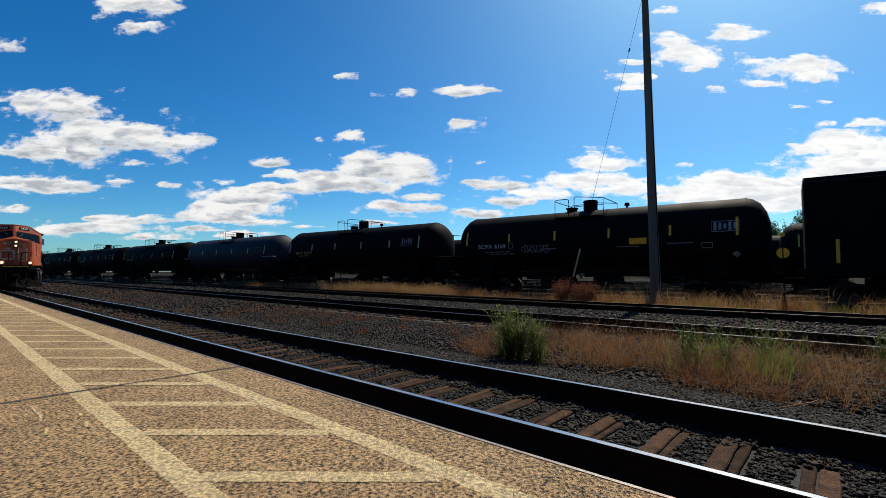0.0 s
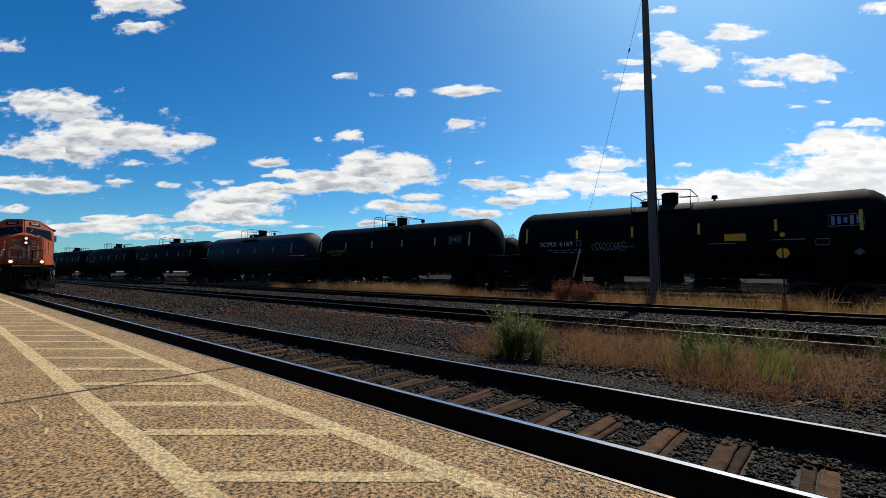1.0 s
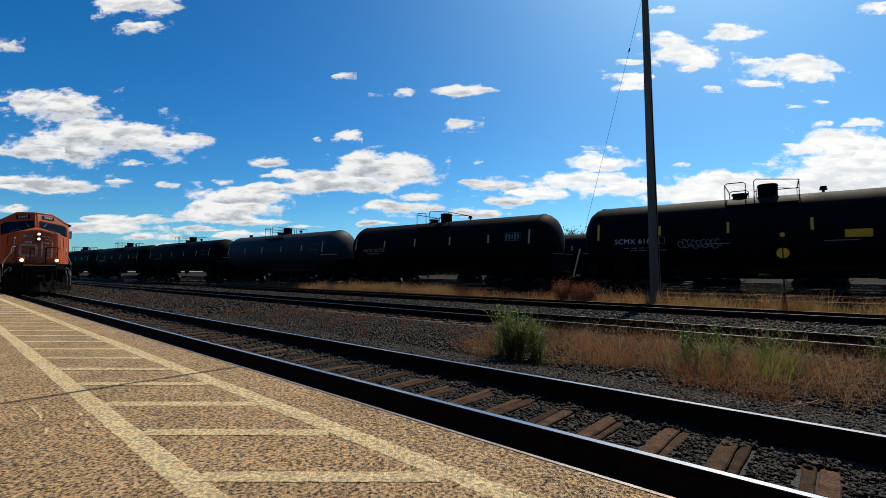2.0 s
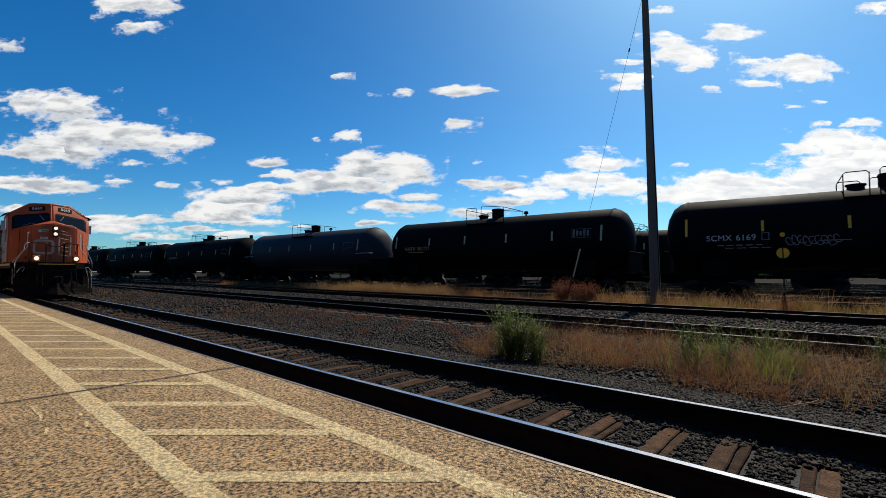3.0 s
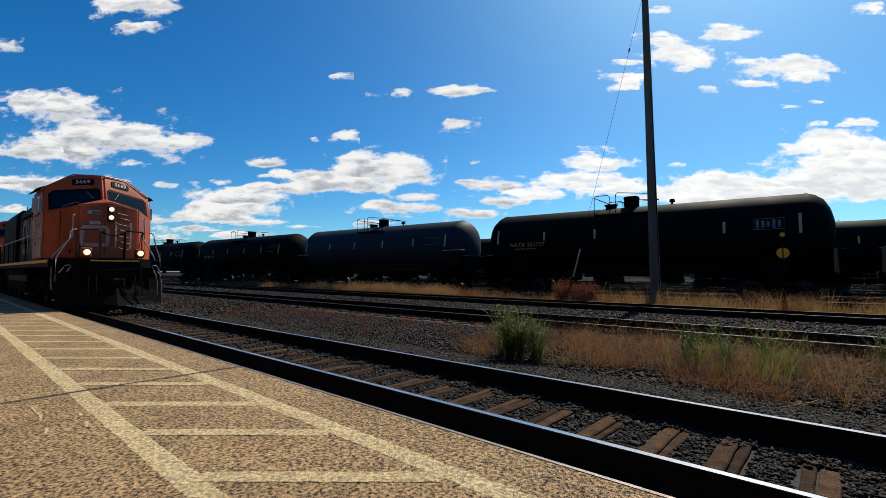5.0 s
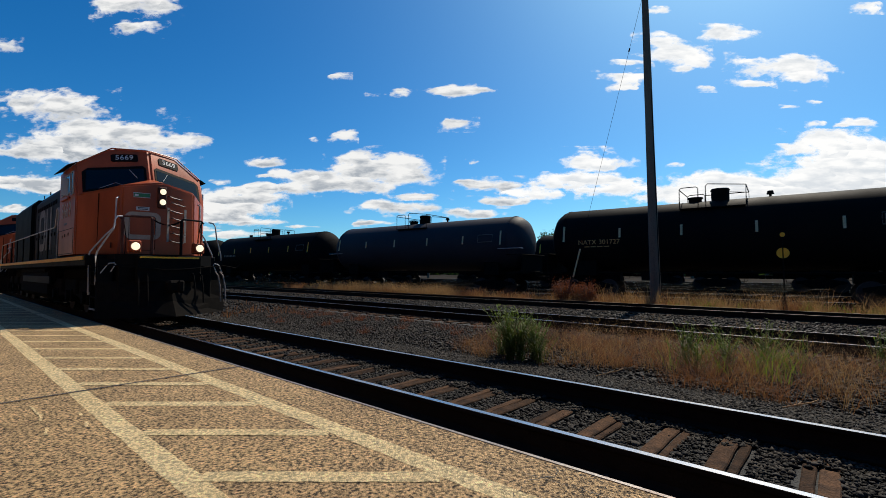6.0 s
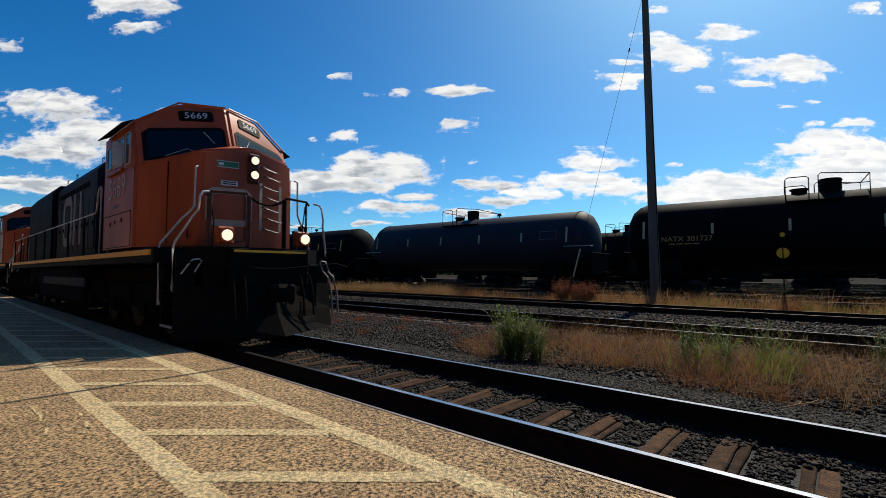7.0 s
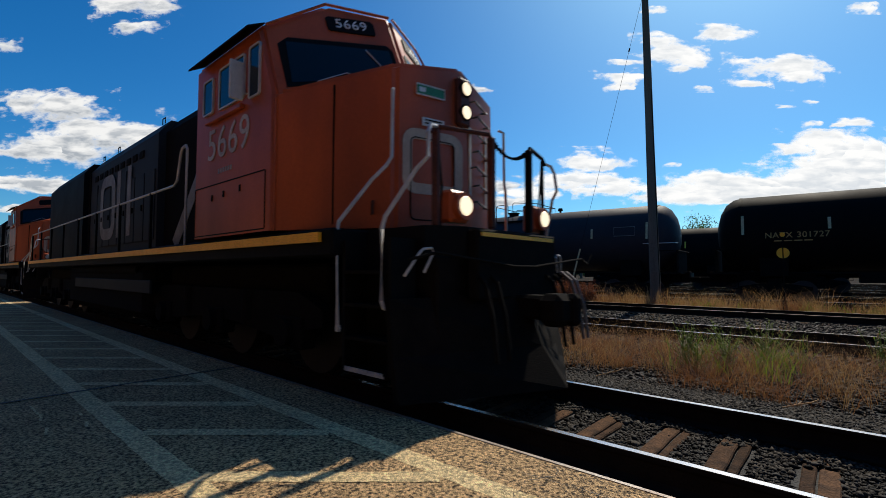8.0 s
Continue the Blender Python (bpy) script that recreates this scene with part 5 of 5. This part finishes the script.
def ground_z(y):
    ks = sorted(zof)
    return np.interp(y, ks, [zof[k] for k in ks])


def tufted(rg, n, x0, x1, y0, y1, tufts, spread):
    cx, cy = rg.uniform(x0, x1, tufts), rg.uniform(y0, y1, tufts)
    i = rg.integers(0, tufts, n)
    x = cx[i] + rg.normal(0, spread, n)
    y = np.clip(cy[i] + rg.normal(0, spread, n), y0 - 0.15, y1 + 0.15)
    return x, y


def grass_zone(name, n, zone, tufts, spread, hmin, hmax, width, lean, mat, seed, label, edge=None):
    rg = np.random.default_rng(seed)
    x, y = tufted(rg, n, *zone, tufts, spread)
    if edge is not None:
        keep = y > edge(x)
        x, y = x[keep], y[keep]
    roots = np.stack([x, y, ground_z(y) - 0.01], 1)
    h = rg.uniform(hmin, hmax, len(x)) * rg.uniform(0.6, 1.0, len(x))
    w = np.full(len(x), width) * rg.uniform(0.6, 1.3, len(x))
    return ribbon_cloud(name, roots, h, lean, w, mat, seed + 1, label, "grass")


def tuft_grass(name, n, zone, tufts, hmin, hmax, width, lean, mat, seed, label, heads=0):
    """Uneven tufts, each with its own height and spread; a few stalks carry feathery seed heads."""
    rg = np.random.default_rng(seed)
    x0, x1, y0, y1 = zone
    cx, cy = rg.uniform(x0, x1, tufts), y0 + (y1 - y0) * rg.uniform(0, 1, tufts)
    cy += 0.25 * np.sin(cx * 1.7) * (cy < y0 + 0.5)
    tall, wide = rg.uniform(0.3, 1.0, tufts) ** 1.3, rg.uniform(0.05, 0.2, tufts)
    i = rg.integers(0, tufts, n)
    x, y = cx[i] + rg.normal(0, 1, n) * wide[i], cy[i] + rg.normal(0, 1, n) * wide[i]
    keep = (y > 6.45) & (y < 9.6)
    x, y, i = x[keep], y[keep], i[keep]
    roots = np.stack([x, y, ground_z(y) - 0.01], 1)
    h = (hmin + (hmax - hmin) * tall[i]) * rg.uniform(0.45, 1.0, len(x))
    ribbon_cloud(name, roots, h, lean, width * rg.uniform(0.6, 1.3, len(x)), mat, seed + 1, label, "grass")
    if heads:
        k = rg.choice(len(x), heads, replace=False)
        tips = np.repeat(roots[k] + np.stack([rg.normal(0, 0.05, heads), rg.normal(0, 0.05, heads), h[k] * rg.uniform(0.75, 1.05, heads)], 1), 6, 0)
        tips += rg.normal(0, 1, tips.shape) * np.array([0.008, 0.008, 0.028])
        m = len(tips)
        ribbon_cloud("seed_heads", tips, rg.uniform(0.012, 0.035, m), 1.2, rg.uniform(0.003, 0.006, m), STRAW, seed + 2, "pale feathery seed heads over dry grass", "grass")


tuft_grass("dry_grass", 12000, (-6.0, 4.8, 6.75, 9.2), 420, 0.1, 0.55, 0.0042, 1.9, DRY, 31, "dry russet-brown grass in uneven tufts between the tracks")
tuft_grass("dry_stalks", 4200, (-5.4, 4.8, 6.8, 9.2), 300, 0.2, 0.72, 0.0034, 1.5, STRAW, 41, "tall thin dry grass stalks between the tracks", heads=1500)
grass_zone("green_grass", 300, (-2.3, -0.6, 7.5, 9.2), 14, 0.1, 0.2, 0.6, 0.013, 1.1, GREEN, 51, "green grass growing among dry grass")


def verge(name, n, x0, x1, near, deep, tufts, hmin, hmax, width, mat, seed, label):
    """Tufted grass on the strip between the third track and the yard's first line."""
    rg = np.random.default_rng(seed)
    cx = rg.uniform(x0, x1, tufts)
    far = np.minimum(near + deep, YARD_0 + SLANT * cx - 2.3)
    cy = near + (far - near) * rg.uniform(0, 1, tufts) ** 1.2
    tall = rg.uniform(0.35, 1.0, tufts)
    i = rg.integers(0, tufts, n)
    x, y = cx[i] + rg.normal(0, 0.22, n), np.maximum(near, cy[i] + rg.normal(0, 0.18, n))
    roots = np.stack([x, y, ground_z(y) - 0.01], 1)
    h = rg.uniform(hmin, hmax, n) * tall[i]
    return ribbon_cloud(name, roots, h, 0.9, width * rg.uniform(0.6, 1.3, n), mat, seed + 1, label, "grass")


verge("verge_grass", 30000, -44, 8, 18.0, 3.6, 420, 0.15, 0.85, 0.013, DRY, 61, "dry russet-brown grass in patches along the yard verge")
verge("fringe_grass", 17000, -44, 8, 17.95, 2.4, 330, 0.12, 0.8, 0.01, STRAW, 91, "straw-coloured grass fringing the third track")
verge("tall_verge_grass", 10000, -28.5, -16, 17.95, 1.6, 190, 0.5, 1.1, 0.012, STRAW, 95, "tall golden grass clump beside the third track")
verge("rank_verge_grass", 5000, -7.5, 8, 18.1, 2.6, 100, 0.4, 1.2, 0.009, STRAW, 97, "rank dry grass and weeds beside the switch stand")
verge("verge_weeds", 600, -9, 8, 18.0, 2.2, 22, 0.2, 0.7, 0.016, GREEN, 99, "low green weeds among the dry verge grass")
grass_zone("russet_tufts", 1500, (-15, -6.2, 6.9, 9.2), 22, 0.1, 0.06, 0.3, 0.006, 1.6, RUSSET, 66, "low russet tufts scattered in the ballast")
grass_zone("far_grass", 1500, (-60, -14, 6.3, 9.3), 130, 0.22, 0.1, 0.3, 0.02, 0.7, DRY, 71, "sparse dry grass in the ballast")
grass_zone("yard_grass", 5000, (-100, 12, 28.5, 34.5), 400, 0.3, 0.1, 0.35, 0.03, 0.7, DRY, 81, "sparse dry grass between the yard tracks")


def dry_stick(x, y, turn, length):
    top = tagged(empty("dry_stick", pose(x, y, float(ground_z(y)) + 0.03, 0, -6, turn)), "pale bent dry stick lying on the ballast", "stick", group="dry sticks")
    part("shaft", tube(bmesh.new(), [(0, 0, 0), (length * 0.4, 0.03, 0.02), (length * 0.75, 0.0, 0.05), (length, 0.07, 0.06)], 0.007, 6), STRAW, top)
    part("side_shoot", tube(bmesh.new(), [(length * 0.4, 0.03, 0.02), (length * 0.6, 0.12, 0.03)], 0.004, 5), STRAW, top)


dry_stick(-2.75, 6.35, 35, 0.4)
dry_stick(-0.6, 6.15, 20, 0.35)


def leafy(bm, rnd, centre, n, spread, size, flat=0.5):
    for _ in range(n):
        p = Vector(centre) + Vector((rnd.gauss(0, spread[0]), rnd.gauss(0, spread[1]), rnd.gauss(0, spread[2])))
        q = Euler((rnd.uniform(-1.2, 1.2), rnd.uniform(-1.2, 1.2), rnd.uniform(0, 6.28))).to_matrix()
        s = size * rnd.uniform(0.6, 1.3)
        a = [bm.verts.new(p + q @ Vector(v)) for v in ((-s, 0, 0), (0, -s * flat * 0.5, 0.02 * s), (s, 0, 0), (0, s * flat * 0.5, 0.02 * s))]
        bm.faces.new(a)


def weed(x, y, h, n, seed, mat=None):
    rnd = random.Random(seed)
    top = tagged(empty("weed", pose(x, y, float(ground_z(y)))), "leafy green weed growing from the ballast", "weed", group="weeds between the tracks")
    stems, leaves = bmesh.new(), bmesh.new()
    for _ in range(n):
        a, r = rnd.uniform(0, 6.28), rnd.uniform(0.05, 0.5) * h
        hh = h * rnd.uniform(0.5, 1.0)
        p0 = Vector((rnd.uniform(-0.06, 0.06), rnd.uniform(-0.06, 0.06), 0))
        p1 = p0 + Vector((math.cos(a) * r * 0.4, math.sin(a) * r * 0.4, hh * 0.55))
        p2 = p0 + Vector((math.cos(a) * r, math.sin(a) * r, hh))
        tube(stems, [p0, p1, p2], 0.004, 4)
        for k in range(30):
            t = 0.12 + 0.88 * k / 29
            c = p0.lerp(p1, t * 2) if t < 0.5 else p1.lerp(p2, t * 2 - 1)
            b = rnd.uniform(0, 6.28)
            d = Vector((math.cos(b), math.sin(b), rnd.uniform(0.0, 0.9))).normalized()
            ln = h * rnd.uniform(0.06, 0.14)
            w = d.cross(Vector((0, 0, 1))).normalized() * ln * 0.075
            v = [leaves.verts.new(q) for q in (c, c + d * ln * 0.5 - w, c + d * ln, c + d * ln * 0.5 + w)]
            leaves.faces.new(v)
    part("stalk", stems, GREEN, top)["kind"] = "stuff"
    part("foliage", leaves, GREEN, top)


for k, (x, y, h, n) in enumerate(((-4.45, 6.75, 0.95, 52), (-4.1, 6.95, 0.75, 40), (-4.75, 6.9, 0.6, 26), (-4.28, 6.8, 0.8, 40), (-3.9, 6.8, 0.5, 24), (-2.0, 8.0, 0.72, 16), (-1.45, 8.2, 0.7, 18), (-1.0, 8.5, 0.72, 16), (-1.75, 7.7, 0.6, 14), (0.3, 9.1, 0.6, 12), (0.62, 9.15, 0.62, 14), (-0.6, 8.9, 0.5, 10))):
    weed(x, y, h, n, 100 + k)


def russet_bush(x, y, w, h, seed):
    rnd = random.Random(seed)
    top = tagged(empty("bush", pose(x, y, float(ground_z(y)))), "small russet-leaved bush beside the third track", "bush", group="russet bushes")
    twigs, leaves = bmesh.new(), bmesh.new()
    for _ in range(34):
        a, r = rnd.uniform(0, 6.28), rnd.uniform(0.1, 0.5) * w
        hh = h * rnd.uniform(0.55, 1.0) * (1 - 0.5 * r / w)
        p2 = Vector((math.cos(a) * r, math.sin(a) * r, hh))
        tube(twigs, [(0, 0, 0), p2 * 0.5 + Vector((0, 0, 0.08)), p2], 0.008, 4)
        for k in range(5):
            c = p2 * (0.45 + 0.55 * k / 4)
            leafy(leaves, rnd, c, 20, (0.07, 0.07, 0.08), 0.03, 0.6)
    part("twigs", twigs, BARK, top)
    part("foliage", leaves, RUSSET, top)


russet_bush(-9.4, 18.4, 0.95, 1.25, 1)
russet_bush(-8.28, 18.4, 0.9, 1.1, 2)
russet_bush(-8.85, 18.6, 0.7, 0.95, 3)


def tree(x, y, h, w, seed):
    rnd = random.Random(seed)
    top = tagged(empty("tree", pose(x, y, -0.37)), "leafy broad-crowned tree far behind the yard", "tree", group="trees behind the yard")
    wood, leaves = bmesh.new(), bmesh.new()
    rod(wood, (0, 0, 0), (0.1, 0, h * 0.45), 0.028 * h, 0.016 * h, 10)
    for _ in range(13):
        a, r = rnd.uniform(0, 6.28), rnd.uniform(0.2, 0.5) * w
        z0, z1 = h * rnd.uniform(0.25, 0.45), h * rnd.uniform(0.5, 0.95)
        tip = Vector((math.cos(a) * r * (1.2 - 0.6 * z1 / h), math.sin(a) * r * (1.2 - 0.6 * z1 / h), z1))
        rod(wood, (0.05, 0, z0), tip, 0.009 * h, 0.003 * h, 6)
        for k in range(3):
            c = Vector((0, 0, z0)).lerp(tip, 0.6 + 0.2 * k)
            leafy(leaves, rnd, c, 110, (0.085 * w, 0.085 * w, 0.06 * h), 0.02 * h, 0.8)
    part("trunk", wood, BARK, top)
    part("crown", leaves, LEAF, top)


rnd = random.Random(77)
for k in range(26):
    # bearings along the skyline behind the yard
    u = -60 + 68 * k + rnd.uniform(-20, 20)
    ray = FORWARD + RIGHT * ((u - 784) / FOCAL)
    d = 120 + rnd.uniform(-18, 30)
    p = EYE + ray * d
    if 80 < p.y or u > 0:
        tree(p.x, p.y, (7.5 + 6.5 * max(0.0, min(1.0, (u - 300) / 1000))) * rnd.uniform(0.8, 1.12), rnd.uniform(7, 10), 300 + k)

for k, (u, d, h) in enumerate(((1296, 112, 15.5), (1330, 118, 16.5), (1356, 110, 14.0))):
    p = EYE + (FORWARD + RIGHT * ((u - 784) / FOCAL)) * d
    tree(p.x, p.y, h, 8.5, 360 + k)

rg = np.random.default_rng(5)
n = 26000
wx, wy = rg.uniform(-330, 170, n), rg.uniform(150, 175, n)
top = 4.0 + 2.2 * np.sin(wx * 0.07) + 1.3 * np.sin(wx * 0.23 + 1) + 1.0 * np.sin(wx * 0.61)
roots = np.stack([wx, wy + 0.05 * wx, -0.3 + top * rg.uniform(0, 0.85, n)], 1)
tagged(ribbon_cloud("far_woods", roots, rg.uniform(1.0, 2.0, n), 0.9, rg.uniform(1.0, 1.8, n), LEAF, 6, "x", "woods"), "low dark woods along the far edge of the yard", "woods", kind="stuff")


# ---- platform wear ----
def crack(points, width, rnd, mat=GAP, label="dark hairline crack"):
    pts = []
    for (xa, ya), (xb, yb) in zip(points, points[1:]):
        for k in range(8):
            t = k / 8
            pts.append((xa + (xb - xa) * t + rnd.uniform(-0.012, 0.012), ya + (yb - ya) * t + rnd.uniform(-0.008, 0.008)))
    bm = bmesh.new()
    vs = [[bm.verts.new((x, y - width * rnd.uniform(0.3, 1) / 2, LINE_Z + 0.003)), bm.verts.new((x, y + width * rnd.uniform(0.3, 1) / 2, LINE_Z + 0.003))] for x, y in pts]
    for a, b in zip(vs, vs[1:]):
        bm.faces.new((a[0], b[0], b[1], a[1]))
    part("crack" if mat == GAP else "scuff", bm, mat, platform, label)


rnd = random.Random(5)
crack([(-1.35, 2.01), (-1.4, 2.28), (-1.31, 2.45), (-1.36, 2.58)], 0.012, rnd)
crack([(-1.75, 2.33), (-0.93, 2.4), (0.23, 2.33)], 0.007, rnd)

for row in (((-5.39, 0.63), (-5.16, 0.63), (-5.01, 0.65), (-4.76, 0.63)), ((-4.57, 0.63), (-4.32, 0.6)), ((-4.85, 0.88), (-4.7, 0.87)), ((-4.51, 0.86), (-4.34, 0.84))):
    crack(row, 0.03, rnd, PAINT_LINE, "pale scuffed streak")

# ---- ballast stones and ties ----
TIE_X, TIE_STEP = -0.225, 0.496


def stones(name, zones, seed, label):
    rg = np.random.default_rng(seed)
    base = np.array([(1.1, 0, 0), (0, 1.0, 0), (-1.1, 0, 0), (0, -1.0, 0), (0.15, 0.1, 1.0), (-0.1, 0, -1.0)])
    tri = np.array([(0, 1, 4), (1, 2, 4), (2, 3, 4), (3, 0, 4), (1, 0, 5), (2, 1, 5), (3, 2, 5), (0, 3, 5)])
    allv, allf, count = [], [], 0
    for x0, x1, y0, y1, n, size in zones:
        x, y = rg.uniform(x0, x1, n), rg.uniform(y0, y1, n)
        tie_off = np.abs(((x - TIE_X + TIE_STEP / 2) % TIE_STEP) - TIE_STEP / 2)
        on_tie = (tie_off < 0.12) & (np.abs(y - TRACK_1 + 0.04) < 0.46 + 0.1 * np.sin(x * 9.0)) & (rg.uniform(0, 1, n) > 0.006)
        on_rail = np.zeros(n, bool)
        for c in (TRACK_1, TRACK_2, TRACK_3):
            on_rail |= np.abs(np.abs(y - c) - 0.752) < 0.085
        raised = np.where((tie_off < 0.11) & (np.abs(y - TRACK_1) < 1.28), 0.02, 0.0)
        keep = ~(on_tie | on_rail)
        x, y, raised = x[keep], y[keep], raised[keep]
        n = len(x)
        s = size * rg.uniform(0.55, 1.35, n)
        sc = s[:, None] * rg.uniform(0.45, 1.5, (n, 3)) * np.array([1.15, 1.0, 0.7])
        v = base[None] * rg.uniform(0.6, 1.4, (n, 6, 1)) * sc[:, None, :]
        a = rg.uniform(0, 2 * np.pi, n)
        b = rg.uniform(-0.6, 0.6, n)
        ca, sa, cb, sb = np.cos(a), np.sin(a), np.cos(b), np.sin(b)
        v = np.stack([v[..., 0], v[..., 1] * cb[:, None] - v[..., 2] * sb[:, None], v[..., 1] * sb[:, None] + v[..., 2] * cb[:, None]], -1)
        v = np.stack([v[..., 0] * ca[:, None] - v[..., 1] * sa[:, None], v[..., 0] * sa[:, None] + v[..., 1] * ca[:, None], v[..., 2]], -1)
        v += np.stack([x, y, ground_z(y) + raised + s * rg.uniform(0.0, 0.6, n)], -1)[:, None, :]
        allv.append(v.reshape(-1, 3))
        allf.append((tri[None] + (count + np.arange(n) * 6)[:, None, None]).reshape(-1, 3))
        count += n * 6
    me = bpy.data.meshes.new(name)
    V, F = np.concatenate(allv), np.concatenate(allf)
    me.vertices.add(len(V))
    me.vertices.foreach_set("co", V.ravel())
    me.loops.add(F.size)
    me.loops.foreach_set("vertex_index", F.ravel().astype(np.int32))
    me.polygons.add(len(F))
    me.polygons.foreach_set("loop_start", np.arange(0, F.size, 3, dtype=np.int32))
    me.update(calc_edges=True)
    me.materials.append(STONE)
    return tagged(new(name, me), label, "ballast", kind="stuff")


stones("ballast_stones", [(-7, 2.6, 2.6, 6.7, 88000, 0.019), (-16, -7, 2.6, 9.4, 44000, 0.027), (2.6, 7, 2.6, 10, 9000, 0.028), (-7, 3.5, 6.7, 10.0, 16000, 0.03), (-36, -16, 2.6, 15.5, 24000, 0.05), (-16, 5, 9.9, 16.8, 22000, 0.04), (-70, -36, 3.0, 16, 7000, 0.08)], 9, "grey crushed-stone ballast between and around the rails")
ties(track_1, TIE_X - TIE_STEP * 110, 9.0, TIE_STEP, 3)
ties(track_2, -30.0, 6.0, 0.5, 4)
ties(track_3, -30.0, 6.0, 0.5, 5)
# ---- motions ----
def spin_rows(base, speed, radius, seconds=8.0, step=0.12):
    rows = []
    n = int(math.ceil(seconds / step))
    for k in range(n + 1):
        t = min(seconds, k * step)
        rows.append((t, base @ Matrix.Rotation(speed * t / radius, 4, "Y")))
    return rows


def motions():
    for engine, sets, off in locos:
        walk(engine, [(t, pose(LOCO_X0 + off + LOCO_V * t, TRACK_1, 0)) for t in (0.0, 8.0)])
        for w in sets:
            walk(w, spin_rows(w.matrix_basis.copy(), LOCO_V, 0.53))
    for cloud, start, shift in clouds:
        walk(cloud, [(0.0, start), (8.0, Matrix.Translation(shift) @ start)])
    for car, sets, off in freight:
        rows = []
        for t in (0.0, 8.0):
            x = TRAIN_X0 + off + TRAIN_V * t
            rows.append((t, pose(x, YARD_0 + SLANT * x, YARD_Z, 0, 0, SLANT_DEG)))
        walk(car, rows)
        for w in sets:
            walk(w, spin_rows(w.matrix_basis.copy(), TRAIN_V, 0.42 * CAR_SIZE))


motions()
